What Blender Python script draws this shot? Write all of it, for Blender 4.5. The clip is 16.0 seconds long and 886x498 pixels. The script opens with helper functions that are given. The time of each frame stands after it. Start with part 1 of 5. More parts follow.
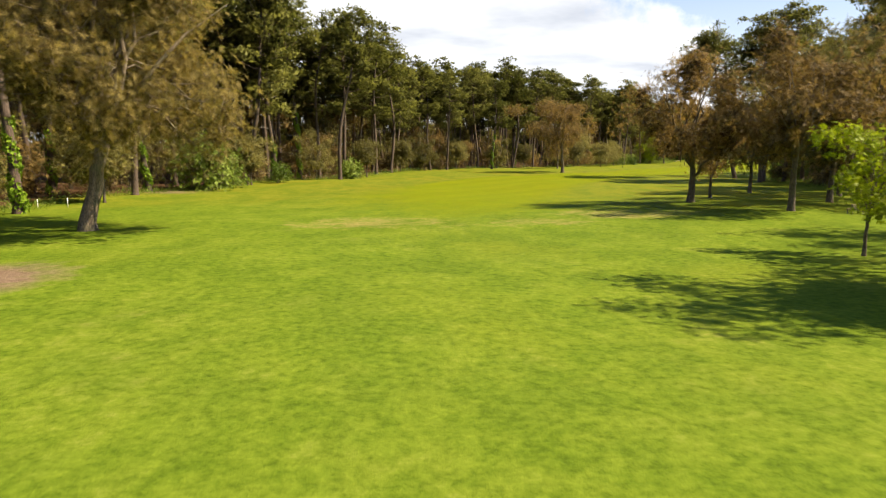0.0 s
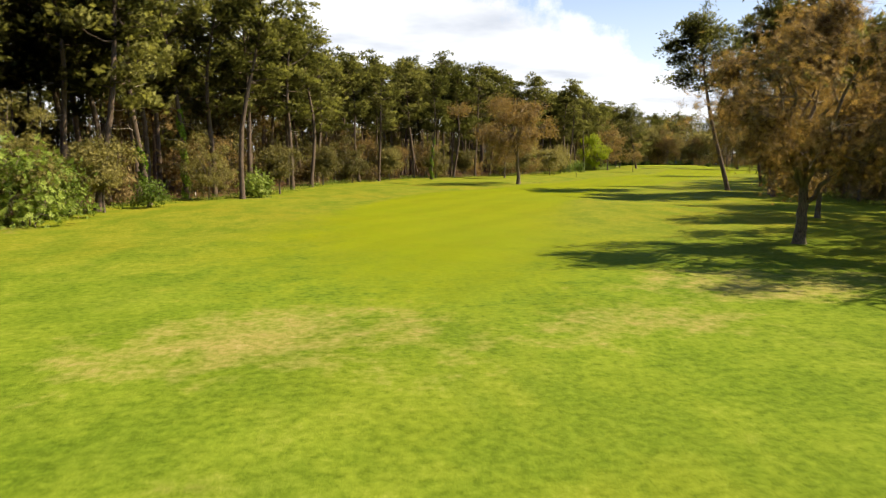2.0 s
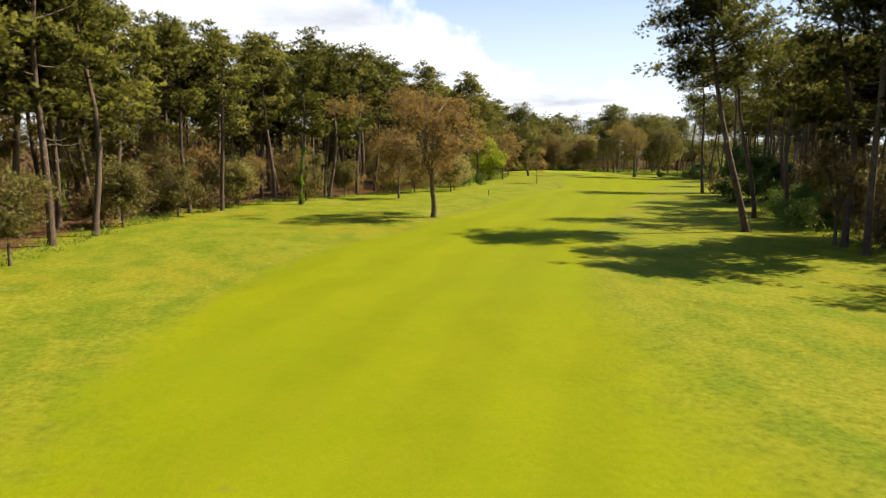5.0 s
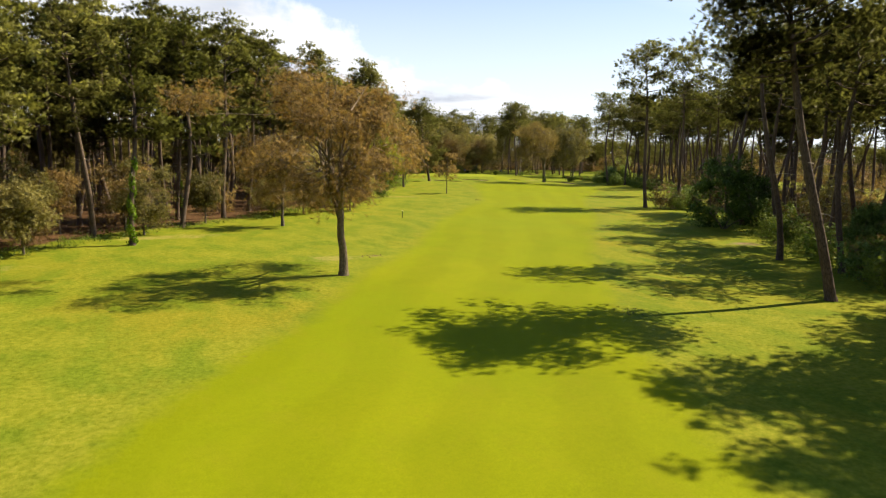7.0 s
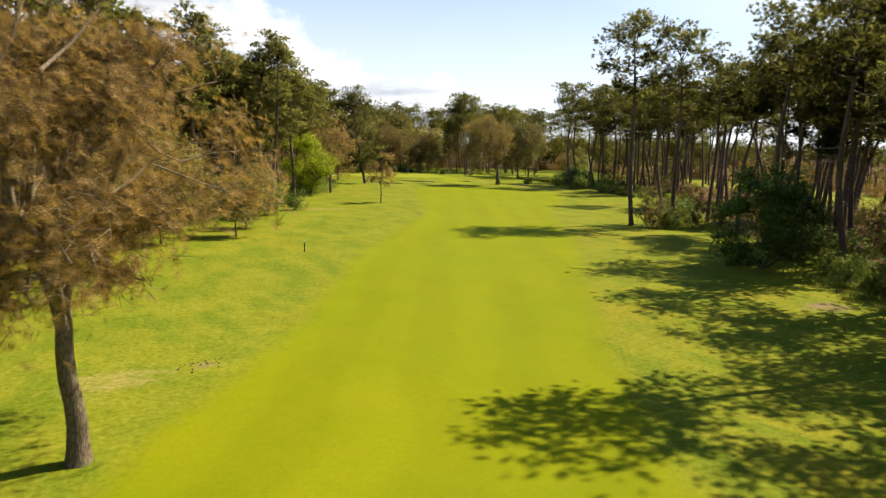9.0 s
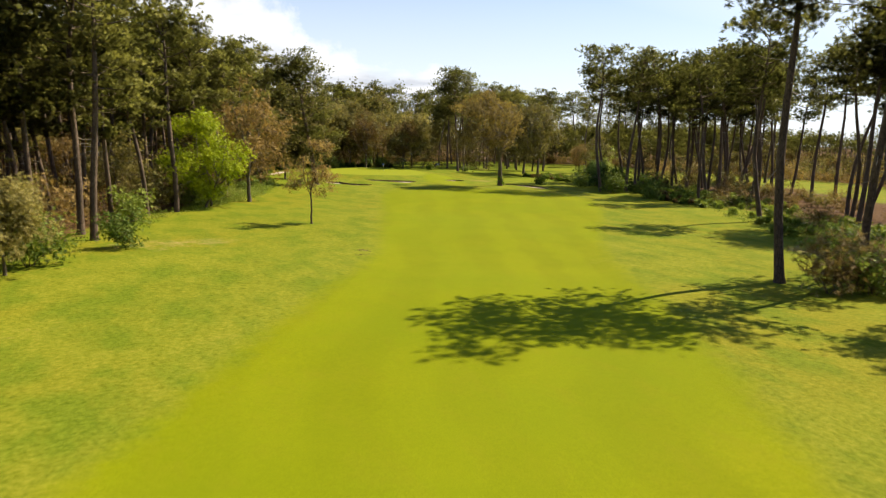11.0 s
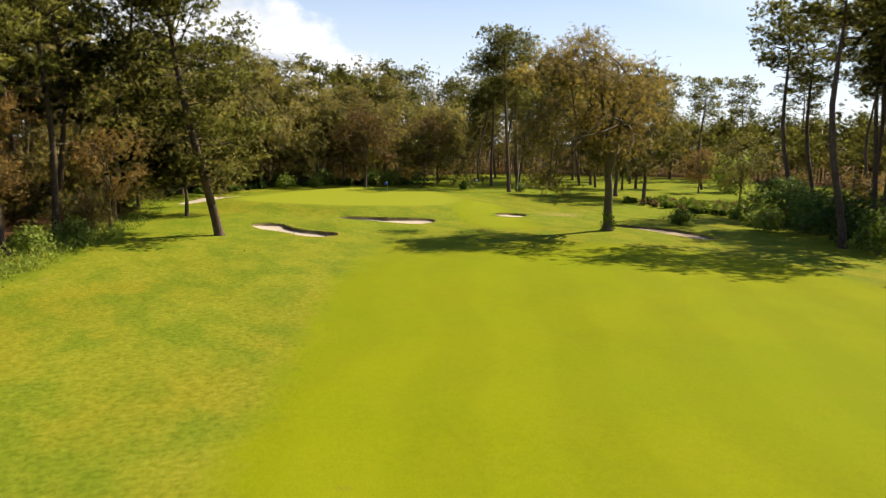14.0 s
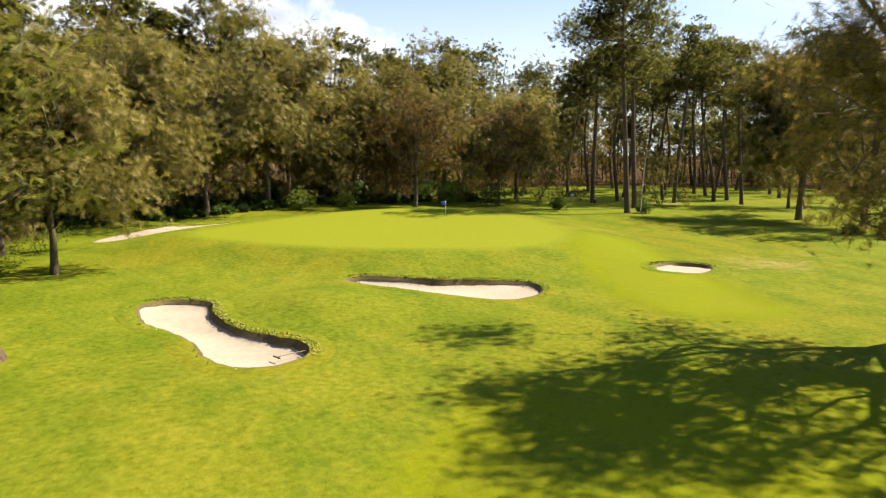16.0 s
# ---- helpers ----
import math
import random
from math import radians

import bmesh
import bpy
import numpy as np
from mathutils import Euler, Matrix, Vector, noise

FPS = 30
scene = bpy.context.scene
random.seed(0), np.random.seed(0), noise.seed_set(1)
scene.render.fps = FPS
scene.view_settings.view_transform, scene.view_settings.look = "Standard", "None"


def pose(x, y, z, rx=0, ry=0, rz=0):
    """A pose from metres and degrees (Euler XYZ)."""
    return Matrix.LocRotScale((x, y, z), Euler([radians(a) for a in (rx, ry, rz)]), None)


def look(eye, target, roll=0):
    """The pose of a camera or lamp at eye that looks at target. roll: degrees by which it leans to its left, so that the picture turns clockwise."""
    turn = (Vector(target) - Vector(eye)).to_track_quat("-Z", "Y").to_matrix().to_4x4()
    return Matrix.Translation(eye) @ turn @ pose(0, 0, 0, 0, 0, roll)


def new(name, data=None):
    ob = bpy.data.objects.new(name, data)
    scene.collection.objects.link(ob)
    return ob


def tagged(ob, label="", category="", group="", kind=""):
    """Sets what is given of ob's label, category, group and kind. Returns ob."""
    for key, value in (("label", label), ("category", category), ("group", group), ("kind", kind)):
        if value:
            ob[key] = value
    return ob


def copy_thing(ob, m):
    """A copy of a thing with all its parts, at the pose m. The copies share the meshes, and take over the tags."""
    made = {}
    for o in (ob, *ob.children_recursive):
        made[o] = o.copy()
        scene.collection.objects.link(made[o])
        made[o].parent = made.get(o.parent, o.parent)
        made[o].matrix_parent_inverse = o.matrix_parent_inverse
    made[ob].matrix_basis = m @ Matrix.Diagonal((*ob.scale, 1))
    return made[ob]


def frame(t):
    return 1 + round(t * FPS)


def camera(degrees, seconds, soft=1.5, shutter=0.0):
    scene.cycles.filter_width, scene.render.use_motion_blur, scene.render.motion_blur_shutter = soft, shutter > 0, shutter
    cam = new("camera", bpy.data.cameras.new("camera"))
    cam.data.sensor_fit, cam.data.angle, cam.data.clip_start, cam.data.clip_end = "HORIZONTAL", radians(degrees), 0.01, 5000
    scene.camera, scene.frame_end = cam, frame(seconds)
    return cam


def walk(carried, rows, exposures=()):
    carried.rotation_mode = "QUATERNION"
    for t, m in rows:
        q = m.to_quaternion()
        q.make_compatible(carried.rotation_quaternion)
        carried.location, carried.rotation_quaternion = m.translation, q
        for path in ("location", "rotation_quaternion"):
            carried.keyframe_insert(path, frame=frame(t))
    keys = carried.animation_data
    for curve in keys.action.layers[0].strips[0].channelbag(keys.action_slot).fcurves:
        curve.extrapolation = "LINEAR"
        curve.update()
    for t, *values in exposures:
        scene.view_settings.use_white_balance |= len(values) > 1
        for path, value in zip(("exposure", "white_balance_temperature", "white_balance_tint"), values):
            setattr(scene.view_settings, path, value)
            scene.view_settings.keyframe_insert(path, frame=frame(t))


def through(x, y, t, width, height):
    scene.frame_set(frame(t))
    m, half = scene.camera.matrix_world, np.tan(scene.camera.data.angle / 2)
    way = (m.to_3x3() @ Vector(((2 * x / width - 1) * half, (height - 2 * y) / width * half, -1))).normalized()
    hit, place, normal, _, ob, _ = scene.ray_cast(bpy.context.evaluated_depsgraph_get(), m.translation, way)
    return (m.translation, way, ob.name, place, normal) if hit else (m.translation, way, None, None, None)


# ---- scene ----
cam = camera(66.23, 16.0, soft=1.2, shutter=0.12)
ROWS = [
    (0.0, 0.01, -0.00, 5.87, -1.52, -8.41, -0.46),
    (0.5, -0.57, 7.43, 6.04, -2.91, -8.41, -0.52),
    (1.0, -0.99, 15.20, 6.13, -4.82, -8.29, -0.52),
    (1.5, -1.41, 22.94, 6.14, -6.63, -8.06, -0.34),
    (2.0, -1.66, 30.69, 6.25, -8.17, -7.92, -0.22),
    (2.5, -1.50, 38.39, 6.69, -9.71, -7.82, -0.28),
    (3.0, -1.18, 45.99, 7.29, -11.48, -7.79, -0.36),
    (3.5, -0.72, 53.58, 7.89, -13.49, -7.83, -0.43),
    (4.0, 0.02, 61.40, 8.43, -15.47, -7.94, -0.53),
    (6.5, 8.62, 105.98, 11.01, -27.47, -8.25, -0.86),
    (7.0, 11.79, 113.93, 11.69, -29.94, -8.33, -1.04),
    (7.5, 15.89, 121.26, 12.28, -32.37, -8.38, -1.26),
    (8.0, 20.73, 127.80, 12.66, -33.89, -8.47, -1.34),
    (8.5, 25.97, 134.81, 12.79, -34.23, -8.61, -1.46),
    (9.0, 32.22, 143.11, 12.85, -34.28, -8.75, -1.46),
    (11.5, 77.89, 203.49, 11.33, -34.72, -9.44, -1.46),
    (12.0, 86.77, 215.83, 11.22, -34.77, -9.38, -1.44),
    (12.5, 95.15, 228.01, 11.08, -34.19, -9.26, -1.37),
    (13.0, 102.38, 239.74, 10.78, -33.30, -9.16, -1.29),
    (13.5, 109.53, 251.21, 10.42, -32.60, -8.97, -1.14),
    (14.0, 115.93, 262.09, 9.99, -31.69, -8.77, -1.04),
    (14.5, 122.03, 272.86, 9.56, -30.39, -8.55, -0.93),
    (15.0, 127.81, 283.51, 9.11, -28.94, -8.35, -0.85),
    (15.5, 133.05, 294.16, 8.63, -27.62, -8.16, -0.58),
    (16.0, 137.68, 303.68, 8.18, -26.49, -7.87, -0.43),
]
walk(cam, [(t, pose(x, y, z, 90 + pitch, roll, yaw)) for t, x, y, z, yaw, pitch, roll in ROWS],
     [(0.0, 1.33), (3.5, 1.36), (7.0, 1.32), (9.0, 1.31), (12.5, 1.17), (14.5, 1.23), (16.0, 1.44)])

# ---- light: clear spring sun from the right of the first view, cloud bank ahead ----
SUN_AZ, SUN_EL = -2.0, 48.0     # degrees from +x, and above the horizon
sun = new("sun", bpy.data.lights.new("sun", "SUN"))
sun.data.energy, sun.data.angle, sun.data.color = 5.0, radians(0.55), (1.0, 0.83, 0.56)
to_sun = Vector((math.cos(radians(SUN_AZ)) * math.cos(radians(SUN_EL)), math.sin(radians(SUN_AZ)) * math.cos(radians(SUN_EL)), math.sin(radians(SUN_EL))))
sun.matrix_world = look(to_sun * 300, (0, 0, 0))


def graph(tree):
    tree.nodes.clear()

    def node(kind, **given):
        n = tree.nodes.new(kind)
        if "_operation" in given:
            n.operation = given.pop("_operation")
        if "_clamp" in given:
            n.use_clamp = given.pop("_clamp")
        if "_blend" in given:
            n.data_type, n.blend_type = "RGBA", given.pop("_blend")
        if "_attribute" in given:
            n.attribute_name = given.pop("_attribute")
        for key, value in given.items():
            sock = n.inputs[int(key[1:])] if key[0] == "i" and key[1:].isdigit() else n.inputs[key.replace("__", " ")]
            if isinstance(value, bpy.types.NodeSocket):
                tree.links.new(value, sock)
            else:
                sock.default_value = value
        return n
    return node


def ramp(node, fac, stops):
    n = node("ShaderNodeValToRGB", Fac=fac)
    els = n.color_ramp.elements
    while len(els) < len(stops):
        els.new(0.5)
    for el, (at, col) in zip(els, stops):
        el.position, el.color = at, (*col, 1) if len(col) == 3 else col
    return n.outputs["Color"]


def grey(v):
    return (v, v, v)


def mixc(node, fac, a, b, blend="MIX"):
    n = node("ShaderNodeMix", _blend=blend)
    for sock, value in zip((n.inputs[0], n.inputs[6], n.inputs[7]), (fac, a, b)):
        if isinstance(value, bpy.types.NodeSocket):
            n.id_data.links.new(value, sock)
        else:
            sock.default_value = (*value, 1) if isinstance(value, tuple) and len(value) == 3 else value
    return n.outputs[2]


def calc(node, op, *values, clamp=False):
    n = node("ShaderNodeMath", _operation=op, _clamp=clamp)
    for sock, value in zip(n.inputs, values):
        if isinstance(value, bpy.types.NodeSocket):
            n.id_data.links.new(value, sock)
        else:
            sock.default_value = value
    return n.outputs[0]


def build_world():
    world = bpy.data.worlds.new("sky")
    scene.world = world
    world.use_nodes = True
    node = graph(world.node_tree)
    sky = node("ShaderNodeTexSky")
    sky.sky_type, sky.sun_disc, sky.sun_elevation, sky.sun_rotation = "NISHITA", False, radians(SUN_EL), radians(90 - SUN_AZ)
    sky.air_density, sky.dust_density, sky.ozone_density = 1.0, 1.2, 1.6
    co = node("ShaderNodeTexCoord").outputs["Generated"]
    sep = node("ShaderNodeSeparateXYZ", Vector=co).outputs
    # a flat cloud deck: direction divided by its height, so that the clouds crowd towards the horizon
    up = calc(node, "ADD", calc(node, "MAXIMUM", sep[2], 0.0), 0.10)
    deck = node("ShaderNodeCombineXYZ", X=calc(node, "DIVIDE", sep[0], up), Y=calc(node, "DIVIDE", sep[1], up), Z=0.0).outputs[0]
    big = node("ShaderNodeTexNoise", Vector=deck, Scale=0.55, Detail=8.0, Roughness=0.58, Distortion=0.3).outputs["Fac"]
    soft = node("ShaderNodeTexNoise", Vector=co, Scale=9.0, Detail=6.0, Roughness=0.6).outputs["Fac"]
    # the bank lies to the north-west; its edge slopes down towards the east
    azimuth = calc(node, "ARCTAN2", sep[0], sep[1])
    edge = calc(node, "SUBTRACT", 0.72, azimuth)
    slope = calc(node, "SUBTRACT", edge, calc(node, "MULTIPLY", sep[2], 2.33))
    bank = calc(node, "ADD", calc(node, "MULTIPLY", slope, 12.0), calc(node, "MULTIPLY", calc(node, "SUBTRACT", soft, 0.5), 6.0))
    mask = ramp(node, calc(node, "ADD", calc(node, "MULTIPLY", bank, 0.5), 0.5), [(0.30, grey(0)), (0.70, grey(1))])
    thin = calc(node, "MULTIPLY", ramp(node, big, [(0.42, grey(0)), (0.7, grey(1))]), 0.35)
    # haze whitens the sky towards the sun and low down
    facing = node("ShaderNodeVectorMath", _operation="DOT_PRODUCT")
    facing.id_data.links.new(co, facing.inputs[0])
    facing.inputs[1].default_value = to_sun
    glow = ramp(node, facing.outputs["Value"], [(0.45, grey(0)), (0.82, grey(0.9))])
    low = ramp(node, sep[2], [(0.02, grey(0.8)), (0.30, grey(0.10))])
    veil = calc(node, "MAXIMUM", calc(node, "MAXIMUM", glow, low), thin)
    # the deck thins out overhead, where the sky is deep blue
    high = ramp(node, sep[2], [(0.22, grey(1.0)), (0.45, grey(0.06))])
    veil, mask = calc(node, "MULTIPLY", veil, high), calc(node, "MULTIPLY", mask, high)
    shade = ramp(node, node("ShaderNodeTexNoise", Vector=deck, Scale=1.1, Detail=5.0).outputs["Fac"], [(0.32, grey(0.0)), (0.58, grey(1))])
    cloud = mixc(node, shade, (7.2, 7.7, 8.7), (13.2, 13.3, 13.5))
    body = mixc(node, 1.0, sky.outputs[0], (0.92, 1.26, 1.62), "MULTIPLY")
    hazy = mixc(node, veil, body, (13.4, 13.8, 14.4))
    sheet = mixc(node, mask, hazy, cloud)
    back = node("ShaderNodeBackground", Color=sheet, Strength=0.038)
    node("ShaderNodeOutputWorld", Surface=back.outputs[0])


build_world()


# ---- materials ----
def material(name):
    m = bpy.data.materials.new(name)
    m.use_nodes = True
    return m, graph(m.node_tree)


def finish(node, shader):
    node("ShaderNodeOutputMaterial", Surface=shader)


def leaf_material(name, dark, mid, light, shine=0.45, through=0.35, tree_spread=0.5, spray=(8.0, 8.0), cover=0.475, soft=0.02, heart=0.10, ragged=0.42):
    """Sprays of foliage: each breaks up into small leaves or needles; colour varies spray by spray, tree by tree and in drifts through the crown."""
    m, node = material(name)
    geo = node("ShaderNodeNewGeometry").outputs["Random Per Island"]
    each = node("ShaderNodeObjectInfo").outputs["Random"]
    coord = node("ShaderNodeTexCoord").outputs
    drift = node("ShaderNodeTexNoise", Vector=coord["Object"], Scale=0.5, Detail=4.0).outputs["Fac"]
    uv = node("ShaderNodeSeparateXYZ", Vector=coord["UV"]).outputs
    grain = node("ShaderNodeCombineXYZ", X=calc(node, "MULTIPLY", uv[0], spray[0]), Y=calc(node, "MULTIPLY", uv[1], spray[1]), Z=calc(node, "MULTIPLY", geo, 90.0)).outputs[0]
    bits = node("ShaderNodeTexNoise", Vector=grain, Scale=1.0, Detail=2.5, Roughness=0.6).outputs["Fac"]
    rim = calc(node, "ADD", calc(node, "ABSOLUTE", calc(node, "SUBTRACT", uv[0], 0.5)), calc(node, "ABSOLUTE", calc(node, "SUBTRACT", uv[1], 0.5)))
    solid = calc(node, "SUBTRACT", calc(node, "ADD", bits, heart), calc(node, "MULTIPLY", rim, ragged))
    gap = ramp(node, solid, [(cover - 0.035 - soft, grey(1)), (cover - 0.035 + soft, grey(0))])
    mix = calc(node, "ADD", calc(node, "MULTIPLY", geo, 0.20), calc(node, "MULTIPLY", drift, 0.80))
    mix = calc(node, "ADD", mix, calc(node, "MULTIPLY", calc(node, "SUBTRACT", bits, 0.5), 0.5))
    mix = calc(node, "ADD", mix, calc(node, "MULTIPLY", calc(node, "SUBTRACT", each, 0.5), tree_spread))
    col = ramp(node, mix, [(0.2, dark), (0.55, mid), (0.95, light)])
    p = node("ShaderNodeBsdfPrincipled", Base__Color=col, Roughness=shine)
    p.inputs["Specular IOR Level"].default_value = 0.12
    t = node("ShaderNodeBsdfTranslucent", Color=mixc(node, 1.0, col, (1.0, 1.0, 0.7), "MULTIPLY"))
    s = node("ShaderNodeMixShader", Fac=through, i1=p.outputs[0], i2=t.outputs[0])
    air = node("ShaderNodeBsdfTransparent")
    finish(node, node("ShaderNodeMixShader", Fac=gap, i1=s.outputs[0], i2=air.outputs[0]).outputs[0])
    return m


def bark_material(name, dark, mid, light, scale=1.0, moss=0.0):
    m, node = material(name)
    place = node("ShaderNodeTexCoord").outputs["Object"]
    tall = node("ShaderNodeMapping", Vector=place, Scale=(5.0 * scale, 5.0 * scale, 1.1 * scale)).outputs[0]
    plates = node("ShaderNodeTexVoronoi", Vector=tall, Scale=1.6)
    plates.feature = "DISTANCE_TO_EDGE"
    plates = plates.outputs["Distance"]
    grain = node("ShaderNodeTexNoise", Vector=tall, Scale=2.5, Detail=6.0, Roughness=0.65).outputs["Fac"]
    wide = node("ShaderNodeTexNoise", Vector=place, Scale=0.4, Detail=2.0).outputs["Fac"]
    f = calc(node, "ADD", calc(node, "MULTIPLY", grain, 0.6), calc(node, "MULTIPLY", wide, 0.4))
    col = ramp(node, f, [(0.3, dark), (0.52, mid), (0.75, light)])
    crack = ramp(node, plates, [(0.0, grey(0.35)), (0.12, grey(1))])
    col = mixc(node, 1.0, col, crack, "MULTIPLY")
    if moss:
        patch = ramp(node, node("ShaderNodeTexNoise", Vector=place, Scale=1.3, Detail=4.0).outputs["Fac"], [(0.52, grey(0)), (0.66, grey(moss))])
        col = mixc(node, patch, col, (0.12, 0.14, 0.05))
    height = calc(node, "ADD", calc(node, "MULTIPLY", plates, 1.0), calc(node, "MULTIPLY", grain, 0.4))
    b = node("ShaderNodeBump", Height=height, Strength=0.7, Distance=0.05)
    p = node("ShaderNodeBsdfPrincipled", Base__Color=col, Roughness=0.9, Normal=b.outputs[0])
    finish(node, p.outputs[0])
    return m


PINE_BARK = bark_material("pine_bark", (0.040, 0.027, 0.020), (0.098, 0.066, 0.048), (0.21, 0.155, 0.115))
DEAD_BARK = bark_material("dead_branch_bark", (0.13, 0.11, 0.09), (0.27, 0.235, 0.20), (0.42, 0.38, 0.33), 2.0)
OAK_BARK = bark_material("oak_bark", (0.05, 0.04, 0.03), (0.12, 0.095, 0.07), (0.27, 0.23, 0.18), 1.3, 0.4)
PALE_BARK = bark_material("pale_oak_bark", (0.07, 0.052, 0.034), (0.155, 0.118, 0.08), (0.31, 0.25, 0.18), 1.2, 0.3)
TWIG_BARK = bark_material("twig_bark", (0.06, 0.045, 0.03), (0.13, 0.1, 0.065), (0.25, 0.2, 0.14), 2.0)
NEEDLES = leaf_material("pine_needles", (0.085, 0.102, 0.023), (0.225, 0.240, 0.062), (0.37, 0.375, 0.118), 0.5, 0.50, 0.4, (6.0, 22.0), 0.487, 0.05, 0.13, 0.55)
OAK_LEAVES = leaf_material("brown_oak_leaves", (0.104, 0.070, 0.026), (0.240, 0.163, 0.058), (0.390, 0.280, 0.111), 0.6, 0.45, 0.5, (15.0, 15.0), 0.565, 0.035)
HAZE_LEAVES = leaf_material("fine_brown_oak_leaves", (0.125, 0.080, 0.028), (0.275, 0.182, 0.064), (0.43, 0.305, 0.12), 0.65, 0.5, 0.0, (26.0, 26.0), 0.595, 0.09)
GOLD_LEAVES = leaf_material("golden_oak_leaves", (0.100, 0.078, 0.026), (0.235, 0.180, 0.056), (0.385, 0.305, 0.108), 0.6, 0.55, 0.0, (22.0, 22.0), 0.565, 0.07)
OLIVE_LEAVES = leaf_material("olive_oak_leaves", (0.075, 0.070, 0.022), (0.195, 0.175, 0.055), (0.345, 0.305, 0.105), 0.55, 0.45, 0.5, (24.0, 24.0), 0.55, 0.05)
FRESH_LEAVES = leaf_material("fresh_leaves", (0.16, 0.22, 0.008), (0.29, 0.36, 0.014), (0.41, 0.46, 0.03), 0.5, 0.42, 0.3, (9.0, 9.0), 0.52, 0.04)
SHRUB_LEAVES = leaf_material("evergreen_leaves", (0.028, 0.052, 0.011), (0.074, 0.125, 0.024), (0.165, 0.245, 0.058), 0.62, 0.25, 0.5, (7.0, 7.0), 0.48, 0.03)
SPRING_LEAVES = leaf_material("spring_leaves", (0.075, 0.120, 0.018), (0.180, 0.240, 0.040), (0.330, 0.390, 0.085), 0.55, 0.38, 0.5, (7.0, 7.0), 0.50, 0.03)
IVY_LEAVES = leaf_material("ivy_leaves", (0.050, 0.100, 0.009), (0.140, 0.230, 0.016), (0.280, 0.370, 0.033), 0.35, 0.25, 0.3, (1.5, 1.5), 0.34)
DRY_LEAVES = leaf_material("dry_undergrowth", (0.092, 0.067, 0.025), (0.218, 0.161, 0.069), (0.380, 0.287, 0.132), 0.65, 0.35, 0.5, (12.0, 12.0), 0.55, 0.05)


def ground_material():
    """Turf: rough, mown fairway, closely mown green, leaf litter under the trees, bare earth; the plan's masks say which grows where."""
    m, node = material("turf")
    place = node("ShaderNodeTexCoord").outputs["Object"]

    def mask(name):
        return node("ShaderNodeAttribute", _attribute=name).outputs["Fac"]

    def noisy(scale, detail=4.0, rough=0.6, at=place):
        return node("ShaderNodeTexNoise", Vector=at, Scale=scale, Detail=detail, Roughness=rough).outputs["Fac"]

    wide, drift, clump, fine, blade = noisy(0.035, 3.0), noisy(0.16), noisy(0.8, 5.0), noisy(3.2, 5.0, 0.7), noisy(16.0, 4.0, 0.75)
    tuft = node("ShaderNodeTexVoronoi", Vector=place, Scale=2.2, Randomness=1.0).outputs["Distance"]

    def jag(f, spread):
        j = calc(node, "ADD", calc(node, "MULTIPLY", calc(node, "SUBTRACT", clump, 0.5), spread), f)
        j = calc(node, "ADD", calc(node, "MULTIPLY", calc(node, "SUBTRACT", drift, 0.5), spread), j)
        return ramp(node, j, [(0.30, grey(0)), (0.70, grey(1))])

    # rough: long grass, patchy, with yellowed spots
    f = calc(node, "ADD", calc(node, "MULTIPLY", drift, 0.35), calc(node, "MULTIPLY", clump, 0.35))
    f = calc(node, "ADD", f, calc(node, "MULTIPLY", fine, 0.30))
    rough = ramp(node, f, [(0.30, (0.050, 0.092, 0.0060)), (0.44, (0.091, 0.136, 0.0092)), (0.55, (0.124, 0.166, 0.0138)), (0.70, (0.176, 0.192, 0.0350))])
    warm = ramp(node, wide, [(0.50, grey(0)), (0.66, grey(0.75))])
    warm = calc(node, "MULTIPLY", warm, calc(node, "ADD", 0.35, calc(node, "MULTIPLY", mask("worn"), 0.65)))
    rough = mixc(node, calc(node, "MULTIPLY", warm, 0.8), rough, (0.158, 0.142, 0.0104))
    worn = ramp(node, calc(node, "ADD", calc(node, "MULTIPLY", mask("worn"), 0.55), calc(node, "MULTIPLY", calc(node, "ADD", drift, clump), 0.30)), [(0.46, grey(0)), (0.80, grey(0.46))])
    rough = mixc(node, worn, rough, ramp(node, fine, [(0.35, (0.120, 0.124, 0.008)), (0.65, (0.190, 0.171, 0.022))]))
    # lush darker drifts, a few strides across, drawn out along the mowing
    drawn = node("ShaderNodeMapping", Vector=place, Rotation=(0, 0, radians(-35)), Scale=(1.0, 0.55, 1.0)).outputs[0]
    lush = noisy(0.30, 6.0, 0.62, drawn)
    rough = mixc(node, ramp(node, lush, [(0.45, grey(0)), (0.60, grey(0.72))]), rough, ramp(node, fine, [(0.3, (0.058, 0.097, 0.006)), (0.7, (0.095, 0.140, 0.011))]))
    rough = mixc(node, calc(node, "MULTIPLY", mask("worn"), 0.75), rough, mixc(node, 1.0, rough, (1.07, 1.02, 0.85), "MULTIPLY"))
    speck = ramp(node, calc(node, "ADD", calc(node, "MULTIPLY", blade, 0.5), calc(node, "MULTIPLY", fine, 0.5)), [(0.34, grey(0.80)), (0.48, grey(0.98)), (0.66, grey(1.09))])
    clumps = ramp(node, calc(node, "ADD", calc(node, "MULTIPLY", blade, 0.4), calc(node, "MULTIPLY", fine, 0.6)), [(0.34, grey(0.70)), (0.47, grey(0.97)), (0.64, grey(1.17))])
    rough = mixc(node, 1.0, rough, mixc(node, mask("worn"), clumps, speck), "MULTIPLY")
    # fairway: even, yellow-green, with faint mowing lanes
    g = calc(node, "ADD", calc(node, "MULTIPLY", drift, 0.5), calc(node, "MULTIPLY", fine, 0.5))
